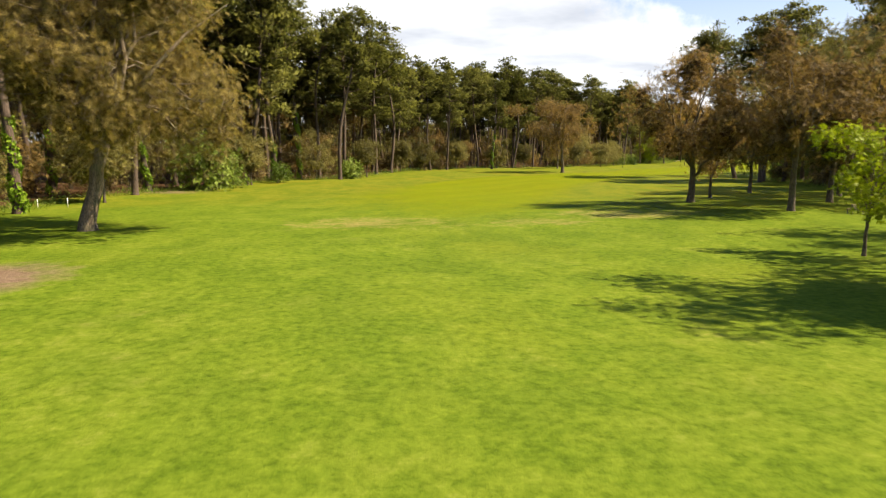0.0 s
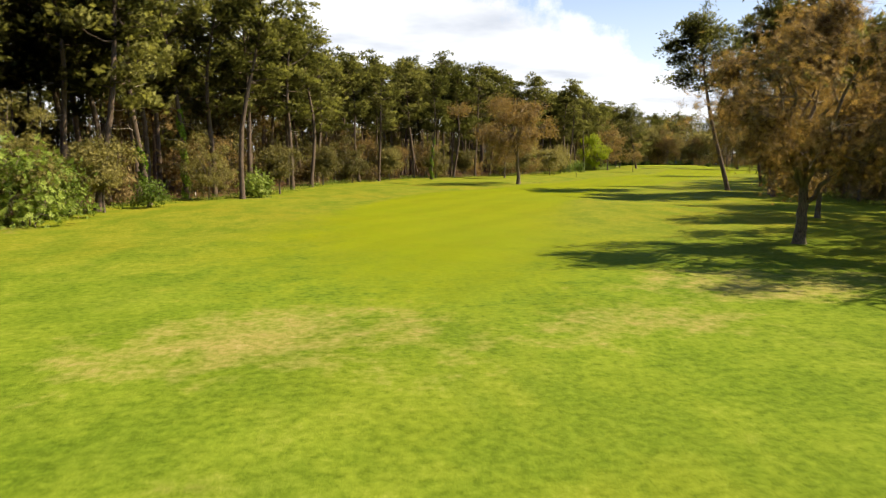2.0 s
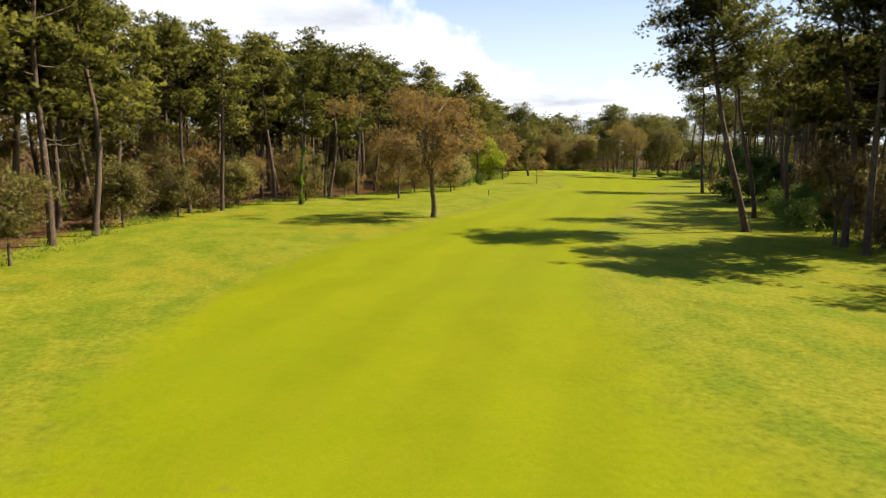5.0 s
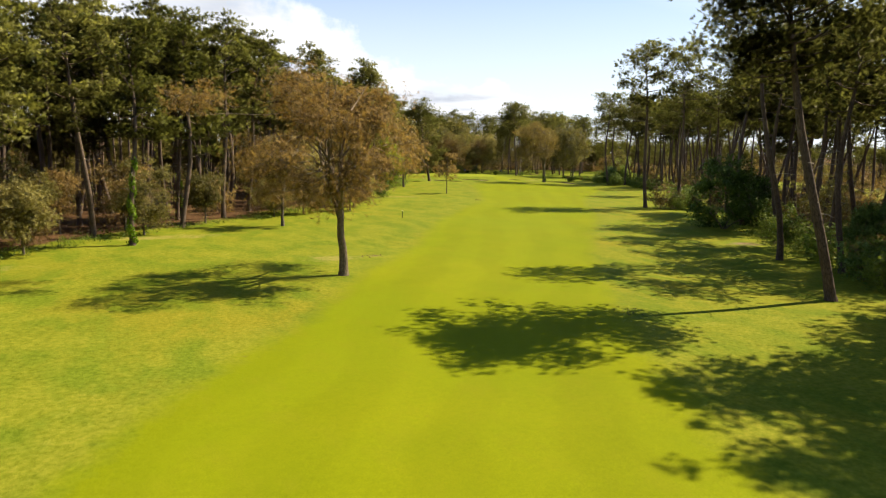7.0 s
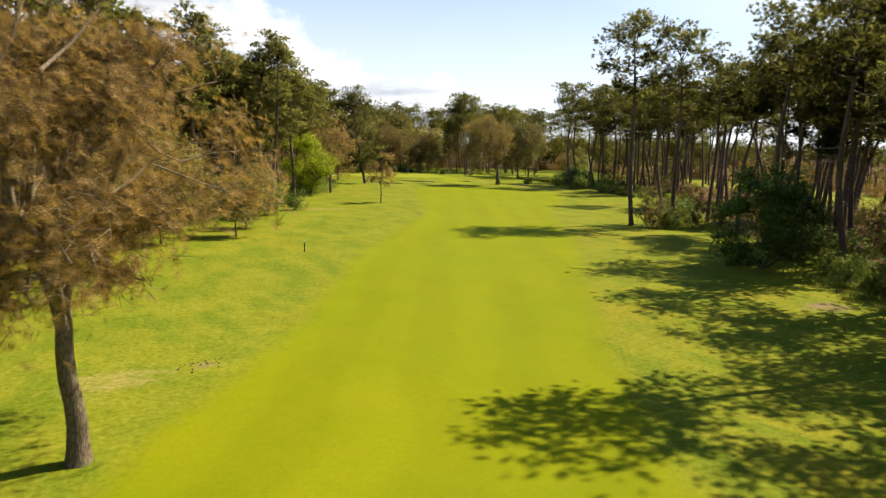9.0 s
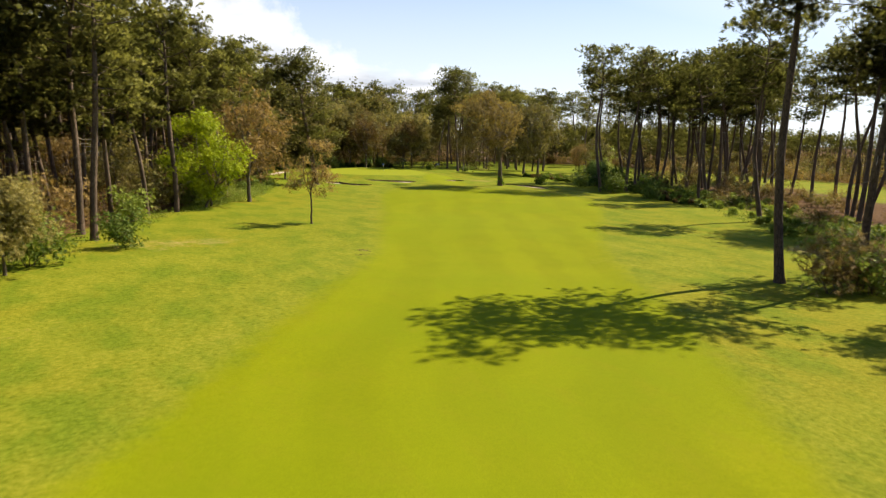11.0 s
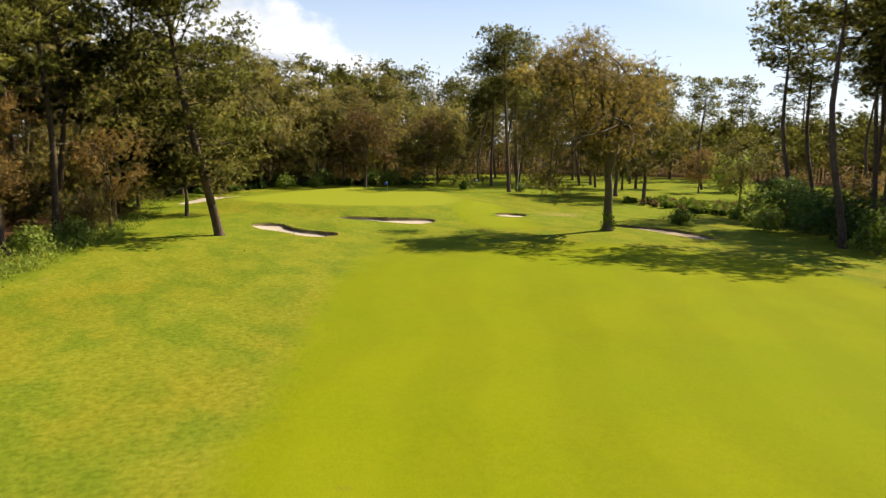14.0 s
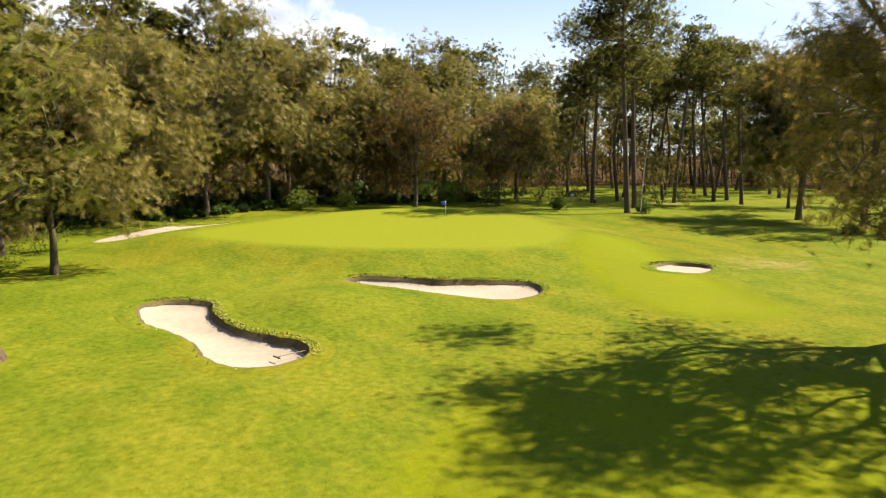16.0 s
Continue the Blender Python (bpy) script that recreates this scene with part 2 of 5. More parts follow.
    fair = ramp(node, g, [(0.30, (0.113, 0.139, 0.0019)), (0.5, (0.138, 0.161, 0.0023)), (0.7, (0.159, 0.173, 0.0036))])
    fair = mixc(node, calc(node, "MULTIPLY", calc(node, "SUBTRACT", 1.0, mask("worn")), 0.75), fair, ramp(node, g, [(0.3, (0.100, 0.140, 0.0022)), (0.7, (0.142, 0.176, 0.0045))]))
    lane = node("ShaderNodeMapping", Vector=place, Rotation=(0, 0, radians(35))).outputs[0]
    lanes = node("ShaderNodeTexWave", Vector=lane, Scale=0.05, Distortion=5.0, Detail=3.0).outputs["Fac"]
    fair = mixc(node, 1.0, fair, ramp(node, lanes, [(0.3, grey(0.96)), (0.7, grey(1.04))]), "MULTIPLY")
    fair = mixc(node, ramp(node, wide, [(0.42, grey(0)), (0.62, grey(0.6))]), fair, (0.122, 0.159, 0.0030))
    fair = mixc(node, ramp(node, noisy(0.5, 5.0, 0.65, drawn), [(0.50, grey(0)), (0.72, grey(0.45))]), fair, (0.150, 0.158, 0.006))
    fair = mixc(node, 1.0, fair, ramp(node, blade, [(0.3, grey(0.80)), (0.6, grey(1.045))]), "MULTIPLY")
    green = ramp(node, fine, [(0.3, (0.148, 0.176, 0.0105)), (0.7, (0.176, 0.203, 0.0165))])
    litter = ramp(node, calc(node, "ADD", calc(node, "MULTIPLY", fine, 0.6), calc(node, "MULTIPLY", clump, 0.4)),
                  [(0.30, (0.020, 0.013, 0.007)), (0.48, (0.062, 0.035, 0.018)), (0.60, (0.110, 0.062, 0.033)), (0.72, (0.07, 0.08, 0.02))])
    dry = ramp(node, calc(node, "ADD", calc(node, "MULTIPLY", fine, 0.6), calc(node, "MULTIPLY", blade, 0.4)),
               [(0.32, (0.10, 0.115, 0.012)), (0.5, (0.20, 0.178, 0.05)), (0.7, (0.28, 0.235, 0.11))])
    earth = ramp(node, calc(node, "ADD", calc(node, "MULTIPLY", fine, 0.5), calc(node, "MULTIPLY", blade, 0.5)),
                 [(0.3, (0.07, 0.048, 0.03)), (0.5, (0.16, 0.11, 0.075)), (0.7, (0.24, 0.185, 0.13))])
    col = mixc(node, jag(mask("fairway"), 0.55), rough, fair)
    col = mixc(node, jag(mask("green"), 0.08), col, green)
    col = mixc(node, jag(mask("dry"), 0.9), col, dry)
    col = mixc(node, jag(mask("litter"), 1.1), col, litter)
    col = mixc(node, jag(mask("earth"), 0.6), col, earth)
    short = calc(node, "MAXIMUM", mask("fairway"), mask("green"))
    relief = calc(node, "ADD", calc(node, "MULTIPLY", fine, 0.5), calc(node, "MULTIPLY", blade, 0.22))
    relief = calc(node, "ADD", relief, calc(node, "MULTIPLY", tuft, -0.25))
    relief = calc(node, "MULTIPLY", relief, calc(node, "SUBTRACT", 1.0, calc(node, "MULTIPLY", short, 0.8)))
    b = node("ShaderNodeBump", Height=relief, Strength=0.5, Distance=0.16)
    p = node("ShaderNodeBsdfPrincipled", Base__Color=col, Roughness=0.85, Normal=b.outputs[0])
    p.inputs["Specular IOR Level"].default_value = 0.03
    finish(node, p.outputs[0])
    return m


TURF = ground_material()


def plain(name, a, b, rough=0.7, scale=8.0, bump=0.3, metal=0.0):
    m, node = material(name)
    place = node("ShaderNodeTexCoord").outputs["Object"]
    n = node("ShaderNodeTexNoise", Vector=place, Scale=scale, Detail=6.0, Roughness=0.65).outputs["Fac"]
    w = node("ShaderNodeTexNoise", Vector=place, Scale=scale * 0.12, Detail=3.0).outputs["Fac"]
    f = calc(node, "ADD", calc(node, "MULTIPLY", n, 0.5), calc(node, "MULTIPLY", w, 0.5))
    bp = node("ShaderNodeBump", Height=n, Strength=bump, Distance=0.03)
    p = node("ShaderNodeBsdfPrincipled", Base__Color=ramp(node, f, [(0.35, a), (0.65, b)]), Roughness=rough, Metallic=metal, Normal=bp.outputs[0])
    finish(node, p.outputs[0])
    return m


SAND = plain("bunker_sand", (0.27, 0.235, 0.20), (0.36, 0.32, 0.28), 0.95, 3.0, 0.5)
PATH_SAND = plain("dusty_sand", (0.15, 0.12, 0.09), (0.24, 0.195, 0.15), 0.95, 3.0, 0.5)
LIP = plain("bunker_lip_turf", (0.055, 0.042, 0.018), (0.14, 0.11, 0.045), 0.95, 6.0, 0.8)
LONG_GRASS = plain("long_grass", (0.17, 0.185, 0.02), (0.28, 0.26, 0.055), 0.8, 4.0, 0.1)
STONE = plain("pale_stone", (0.32, 0.28, 0.22), (0.55, 0.50, 0.42), 0.9, 5.0, 0.6)
WHITE_PAINT = plain("white_paint", (0.72, 0.72, 0.70), (0.82, 0.82, 0.80), 0.5, 20.0, 0.1)
BLUE_CLOTH = plain("blue_cloth", (0.03, 0.10, 0.45), (0.05, 0.15, 0.60), 0.8, 30.0, 0.2)
DARK_PAINT = plain("dark_green_paint", (0.012, 0.03, 0.018), (0.022, 0.05, 0.028), 0.5, 20.0, 0.1)
OLD_WOOD = plain("weathered_wood", (0.13, 0.09, 0.06), (0.28, 0.22, 0.16), 0.85, 9.0, 0.5)
DARK_HOLE = plain("dark_plastic", (0.02, 0.02, 0.02), (0.04, 0.04, 0.04), 0.6, 10.0, 0.1)


# ---- the plan ----
def smooth_line(points, step=1.0, closed=False):
    """A Catmull-Rom curve through the points, sampled about every step metres."""
    p = np.array(points, float)
    n = len(p)
    out = []
    for k in range(n if closed else n - 1):
        a, b, c, d = (p[(k + j) % n] if closed else p[min(max(k + j, 0), n - 1)] for j in (-1, 0, 1, 2))
        m = max(2, int(np.linalg.norm(c - b) / step))
        t = (np.arange(m) / m)[:, None]
        out.append(0.5 * (2 * b + (c - a) * t + (2 * a - 5 * b + 4 * c - d) * t ** 2 + (3 * b - a - 3 * c + d) * t ** 3))
    if not closed:
        out.append(p[-1:])
    return np.concatenate(out)


def inside(poly, x, y):
    """Signed distance to a closed outline: positive within."""
    x, y = np.asarray(x, float), np.asarray(y, float)
    best = np.full(x.shape, 1e9)
    odd = np.zeros(x.shape, bool)
    for (ax, ay), (bx, by) in zip(poly, np.roll(poly, -1, axis=0)):
        dx, dy = bx - ax, by - ay
        t = np.clip(((x - ax) * dx + (y - ay) * dy) / (dx * dx + dy * dy + 1e-9), 0, 1)
        best = np.minimum(best, np.hypot(x - ax - t * dx, y - ay - t * dy))
        if ay != by:
            odd ^= ((ay > y) != (by > y)) & (x < (bx - ax) * (y - ay) / (by - ay) + ax)
    return np.where(odd, best, -best)


def ease(v):
    v = np.clip(v, 0, 1)
    return v * v * (3 - 2 * v)


FAIRWAY = smooth_line([(3, 56), (-5, 64), (-6, 85), (-2, 110), (6, 130), (16, 146), (27, 158), (38, 173), (50, 187), (69, 213), (101, 249), (107, 259), (120, 281),
                       (133, 304), (142, 319), (152, 326), (163, 322), (170, 312), (174, 300), (170, 286), (156, 270), (137, 252), (124, 240), (103, 213),
                       (77, 185), (64, 170), (45, 146), (28, 118), (20, 99), (16, 79), (12, 62)], 3, True)
GREEN = smooth_line([(144.5, 369), (149, 359), (158, 351.5), (168, 349), (176, 354), (181, 364), (182, 375), (178, 386), (167, 387), (155, 380)], 1.5, True)
APPROACH = smooth_line([(174, 352), (168, 343), (163, 330), (170, 326), (176, 338), (182, 350), (180, 358)], 2, True)
LEFT_EDGE = smooth_line([(-50, -20), (-42, 20), (-37, 50), (-37, 72), (-33, 95), (-28, 112), (-24, 124), (-16, 134), (-9, 158), (2, 187), (14, 202), (27, 216), (40, 224),
                         (58, 243), (77, 268), (87, 284), (96, 295), (106, 307), (116, 324), (124, 342), (130, 362), (133, 380), (141, 396), (158, 409), (180, 415), (198, 411)], 2)
FAR_EDGE = smooth_line([(203, 434), (244, 450), (284, 440), (304, 398), (310, 356), (302, 310), (285, 270), (262, 236), (225, 205), (190, 178), (160, 140), (130, 110), (112, 80), (100, 40), (84, 0), (70, -40), (20, -60), (-40, -60)], 3)
RIGHT_EDGE = smooth_line([(66, 96), (66, 122), (73, 138), (85, 156), (97, 172), (110, 185), (123, 201), (137, 216), (150, 231), (166, 248), (182, 270), (194, 288), (206, 304), (220, 322)], 2)
BUNKERS = [
    [(139, 343), (140.8, 344.1), (142.6, 342.6), (142.5, 338.9), (143.3, 335.2), (145.0, 332.6), (144.9, 330.3), (143.2, 329.2), (141.6, 329.8), (140.9, 331.9), (140.5, 335.5), (139.0, 339.4)],
    [(151.4, 345.5), (152.8, 346.1), (154.4, 345.1), (156.8, 342.9), (159.5, 341.7), (162.0, 340.3), (161.6, 337.5), (158.7, 336.0), (156.4, 337.4), (154.2, 340.2), (152.2, 343.3)],
    [(173.6, 340.2), (175.4, 342.6), (178.0, 342.8), (179.3, 341.4), (178.2, 339.4), (175.3, 338.4)],
    [(136.5, 373.5), (138.8, 378.2), (142.5, 382.0), (147.0, 385.0), (151.0, 386.3), (150.8, 384.0), (147.0, 379.8), (143.0, 376.0), (139.5, 372.8)],
    [(180.2, 324.8), (181.0, 320.5), (180.8, 315.0), (180.6, 311.2), (182.4, 310.6), (184.0, 314.5), (184.4, 319.0), (183.0, 323.2), (181.6, 325.6)],
]
BUNKERS = [smooth_line(b, 0.5, True) for b in BUNKERS]


def swell(x, y):
    """Ground height before the bunkers are cut."""
    x, y = np.asarray(x, float), np.asarray(y, float)
    z = 0.16 * np.sin(x * 0.051 + 1.3) * np.sin(y * 0.043 + 0.4) + 0.10 * np.sin(x * 0.13 + y * 0.09) + 0.05 * np.sin(x * 0.31 - y * 0.27 + 2)
    near = (x > 100) & (x < 230) & (y > 310) & (y < 430)
    if near.any():
        d = np.where(near, inside(GREEN[::2], x, y), -99)
        z = z * np.where(d > -8, 0.4, 1.0) + 0.95 * ease((d + 9) / 9)
        z = z + 0.6 * np.exp(-((x - 147.6) ** 2 + (y - 339.5) ** 2) / 11.0) + 0.06 * np.exp(-((x - 142) ** 2 + (y - 326.5) ** 2) / 12.0) + 0.8 * np.exp(-((x - 141) ** 2 + (y - 385.5) ** 2) / 20.0) + 0.3 * np.exp(-((x - 188) ** 2 + (y - 318) ** 2) / 20.0)
    z = z + 0.7 * np.exp(-((x - 36) / 15) ** 2 - ((y - 68) / 18) ** 2)
    far = np.hypot(x - 110, y - 190)
    return z + 9.0 * ease((far - 260) / 500)


def height(x, y):
    z = swell(x, y)
    x, y = np.asarray(x, float), np.asarray(y, float)
    for b in BUNKERS:
        cx, cy = b.mean(0)
        near = np.hypot(x - cx, y - cy) < 14
        if near.any():
            z = z - np.where(near, 1.1 * ease((inside(b, x, y) + 0.1) / 0.3), 0)
    return z


def lift(x, y):
    return float(height(np.array([x]), np.array([y]))[0])


# ---- building helpers ----
def quad_mesh(name, verts, quads, mat, smooth=False):
    """A mesh of four-cornered faces from arrays."""
    me = bpy.data.meshes.new(name)
    verts, quads = np.asarray(verts, np.float32), np.asarray(quads, np.int32)
    me.vertices.add(len(verts))
    me.vertices.foreach_set("co", verts.ravel())
    me.loops.add(quads.size)
    me.loops.foreach_set("vertex_index", quads.ravel())
    me.polygons.add(len(quads))
    me.polygons.foreach_set("loop_start", np.arange(0, quads.size, 4, dtype=np.int32))
    me.polygons.foreach_set("use_smooth", np.full(len(quads), smooth))
    me.update(calc_edges=True)
    me.materials.append(mat)
    return me


def part(name, mesh, parent, label=""):
    ob = new(name, mesh)
    ob.parent = parent
    return tagged(ob, label) if label else ob


def bm_mesh(name, bm, mat, smooth=False):
    me = bpy.data.meshes.new(name)
    bm.to_mesh(me)
    bm.free()
    for f in me.polygons:
        f.use_smooth = smooth
    me.materials.append(mat)
    return me


class Wood:
    """Tapered round limbs gathered into one mesh."""

    def __init__(self):
        self.verts, self.quads, self.count = [], [], 0

    def limb(self, path, radii, sides=6):
        path, radii = np.asarray(path, float), np.asarray(radii, float)
        way = np.gradient(path, axis=0)
        way /= np.linalg.norm(way, axis=1)[:, None] + 1e-9
        side = np.cross(way, np.where(abs(way[:, 2:3]) > 0.9, [[1.0, 0, 0]], [[0, 0, 1.0]]))
        side /= np.linalg.norm(side, axis=1)[:, None] + 1e-9
        if abs(way[0, 2]) > 0.9 or abs(way[-1, 2]) > 0.9:
            side = np.cross(way, np.array([[0.17, 0.985, 0.05]]))
            side /= np.linalg.norm(side, axis=1)[:, None] + 1e-9
        other = np.cross(way, side)
        a = np.arange(sides) * 2 * np.pi / sides
        ring = path[:, None] + radii[:, None, None] * (np.cos(a)[None, :, None] * side[:, None] + np.sin(a)[None, :, None] * other[:, None])
        n = len(path)
        i, j = np.meshgrid(np.arange(n - 1), np.arange(sides), indexing="ij")
        k = (j + 1) % sides
        q = np.stack([i * sides + j, i * sides + k, (i + 1) * sides + k, (i + 1) * sides + j], -1).reshape(-1, 4) + self.count
        self.verts.append(ring.reshape(-1, 3))
        self.quads.append(q)
        self.count += n * sides

    def mesh(self, name, mat):
        return quad_mesh(name, np.concatenate(self.verts), np.concatenate(self.quads), mat, True)


def unit(v):
    return v / (np.linalg.norm(v, axis=-1, keepdims=True) + 1e-9)


def leaf_mesh(name, at, along, face, long, wide, mat, swell_way=None):
    """Many small pointed leaves: at = middles, along = their length's way, face = their normal's way; swell_way rounds the shading over the clump."""
    along = unit(along)
    across = unit(np.cross(face, along))
    face = np.cross(along, across)
    long, wide = np.asarray(long)[:, None], np.asarray(wide)[:, None]
    a = at - along * long * 0.5
    b = at + across * wide * 0.5 + face * wide * 0.12
    c = at + along * long * 0.5
    d = at - across * wide * 0.5 + face * wide * 0.12
    verts = np.stack([a, b, c, d], 1).reshape(-1, 3)
    me = quad_mesh(name, verts, np.arange(len(verts)).reshape(-1, 4), mat)
    corners = np.array([[0, 0.5], [0.5, 1], [1, 0.5], [0.5, 0]], np.float32)
    me.uv_layers.new(name="spray").data.foreach_set("uv", np.tile(corners, (len(at), 1)).ravel())
    if swell_way is not None:
        me.polygons.foreach_set("use_smooth", np.full(len(at), True))
        me.normals_split_custom_set_from_vertices(np.repeat(unit(0.7 * unit(swell_way) + face + [0, 0, 0.15]), 4, 0))
    return me


def curve_between(rng, a, b, n=6, sag=0.0, wander=0.06):
    t = np.linspace(0, 1, n)[:, None]
    a, b = np.asarray(a, float), np.asarray(b, float)
    span = np.linalg.norm(b - a)
    p = a + (b - a) * t
    p += rng.normal(0, wander * span, 3) * np.sin(np.pi * t)
    p += rng.normal(0, wander * 0.35 * span, (n, 3)) * np.sin(np.pi * t)
    p[:, 2] += sag * span * np.sin(np.pi * t[:, 0])
    return p


def ivy_mesh(rng, path, radii, top, count, mat):
    """Ivy leaves wrapped round a trunk up to a height."""
    z = rng.random(count) ** 1.15 * top
    at = np.stack([np.interp(z, path[:, 2], path[:, k]) for k in (0, 1)] + [z], 1)
    r = np.interp(z, path[:, 2], radii) + 0.04 + 0.16 * rng.random(count) ** 2 * (1.15 - z / top)
    ang = rng.random(count) * 2 * np.pi
    out = np.stack([np.cos(ang), np.sin(ang), 0.35 * rng.normal(size=count)], 1)
    at = at + out * r[:, None] * (0.85 + 0.4 * np.sin(z * 2.1 + ang))[:, None]
    return leaf_mesh("ivy", at, rng.normal(0, 0.5, (count, 3)) + [0, 0, -0.8], out + rng.normal(0, 0.45, (count, 3)), 0.22 + 0.16 * rng.random(count), 0.2 + 0.12 * rng.random(count), mat)


def make_pine(seed, tall, base, spread, limbs=24, pads=3, needles=30, size=1.0, bend=1.0, ivy=0.0, stubs=8, label="", name="pine_tree", toward=(0.0, 0.0), girth=0.0118):
    """A maritime pine: long bare trunk, irregular crown of rounded needle pads carried on upswept limbs."""
    rng = np.random.default_rng(seed)
    thing = new(name)
    z = np.array([-0.6, 0.0, 0.5, 2.0, 5.0, 9.0, 13.0, 17.0, 20.5, 24.0, 28.0]) / 28.0 * tall
    r = tall * girth * np.array([1.5, 1.38, 1.12, 1.0, 0.93, 0.86, 0.76, 0.62, 0.46, 0.28, 0.05])
    s = z / tall
    ph = rng.random(4) * 6.28
    path = np.stack([bend * (1.1 * np.sin(2.4 * s + ph[0]) - 1.1 * np.sin(ph[0]) + 0.28 * np.sin(7 * s + ph[1])), bend * (1.1 * np.sin(2.6 * s + ph[2]) - 1.1 * np.sin(ph[2]) + 0.28 * np.sin(8 * s + ph[3])), z], 1)
    path[:, :2] -= path[1, :2]
    trunk = Wood()
    trunk.limb(path, r, 9)
    stem = part("trunk", trunk.mesh("trunk", PINE_BARK), thing)
    wood, mids, sizes = Wood(), [], []

    def at_height(h):
        return np.array([np.interp(h, z, path[:, 0]), np.interp(h, z, path[:, 1]), h])

    for k in range(limbs):
        u = (k + rng.random()) / limbs
        h = tall * (base + (0.955 - base) * u ** 0.85)
        shape = (0.62 + 0.75 * u) if u < 0.5 else 1.0 - 0.68 * ((u - 0.5) / 0.5) ** 1.7
        az = k * 2.4 + rng.normal(0, 0.5)
        reach = spread * shape * (0.55 + 0.6 * rng.random()) * (1 + toward[0] * math.cos(az - toward[1]))
        rise = radians(rng.normal(2 + 50 * u ** 1.4, 9))
        way = np.array([math.cos(az) * math.cos(rise), math.sin(az) * math.cos(rise), math.sin(rise)])
        a = at_height(h)
        limb = curve_between(rng, a, a + way * reach, 6, -0.07, 0.07)
        limb[:, 2] += 0.10 * reach * np.linspace(0, 1, 6) ** 3
        wood.limb(limb[[0, 1, 3, 5]], np.array([0.095, 0.078, 0.05, 0.02]) * (0.7 + 0.5 * reach / spread) * tall / 26, 3)
        for m in range(pads):
            f = 0.99 if m == 0 else rng.uniform(0.45, 0.95)
            q = np.array([np.interp(f, np.linspace(0, 1, 6), limb[:, c]) for c in range(3)])
            tip = q + (0 if m == 0 else 1) * rng.normal(0, 0.17 * spread, 3) * [1, 1, 0.35] + [0, 0, 0.2]
            if m:
                wood.limb(np.stack([q, tip]), [0.035, 0.016], 3)
            mids.append(tip)
            sizes.append(spread * rng.uniform(0.22, 0.38) * (1.0 if u < 0.85 else 0.8))
    dead = Wood()
    for k in range(stubs):
        h = tall * (0.25 + (base - 0.2) * rng.random())
        a, az = at_height(h), rng.random() * 6.28
        n = 0.6 + 2.6 * rng.random() ** 2
        dead.limb(curve_between(rng, a, a + np.array([math.cos(az) * n, math.sin(az) * n, rng.normal(0.05, 0.3) * n]), 4, 0, 0.08), [0.05, 0.035, 0.022, 0.008], 3)
    part("branchwork", wood.mesh("branchwork", PINE_BARK), thing)["kind"] = "stuff"
    part("dead_branch", dead.mesh("dead_branch", DEAD_BARK), stem, "pale broken dead branches")["kind"] = "stuff"
    # each pad is a low dome: sprays lie over its top and hang at its rim
    mids, sizes = np.array(mids), np.array(sizes)
    n = len(mids) * needles
    mid, big = np.repeat(mids, needles, 0), np.repeat(sizes, needles)[:, None]
    dome = unit(rng.normal(size=(n, 3)) + [0, 0, 0.55])
    off = dome * rng.random((n, 1)) ** 0.38 * big * (1 + 0.18 * rng.normal(size=(n, 1)))
    off[:, 2] *= 0.5
    along = dome * [1, 1, 0.3] + rng.normal(0, 0.45, (n, 3)) + [0, 0, 0.15]
    face = dome * [1.1, 1.1, 0.8] + [0, 0, 0.1] + rng.normal(0, 0.5, (n, 3))
    grow = size * np.clip(big[:, 0] / 1.8, 0.8, 1.25)
    part("crown", leaf_mesh("crown", mid + off, along, face, grow * rng.uniform(0.65, 1.1, n), grow * rng.uniform(0.45, 0.75, n), NEEDLES, dome + [0, 0, 0.15] + 0.5 * unit(mid - [0, 0, tall * (base + 0.2)])), thing)
    if ivy:
        part("ivy", ivy_mesh(rng, path, r, ivy, int(150 * ivy), IVY_LEAVES), stem, "bright green ivy climbing the trunk")
    return tagged(thing, label or "tall maritime pine with a bare brown trunk and green crown", "pine tree")


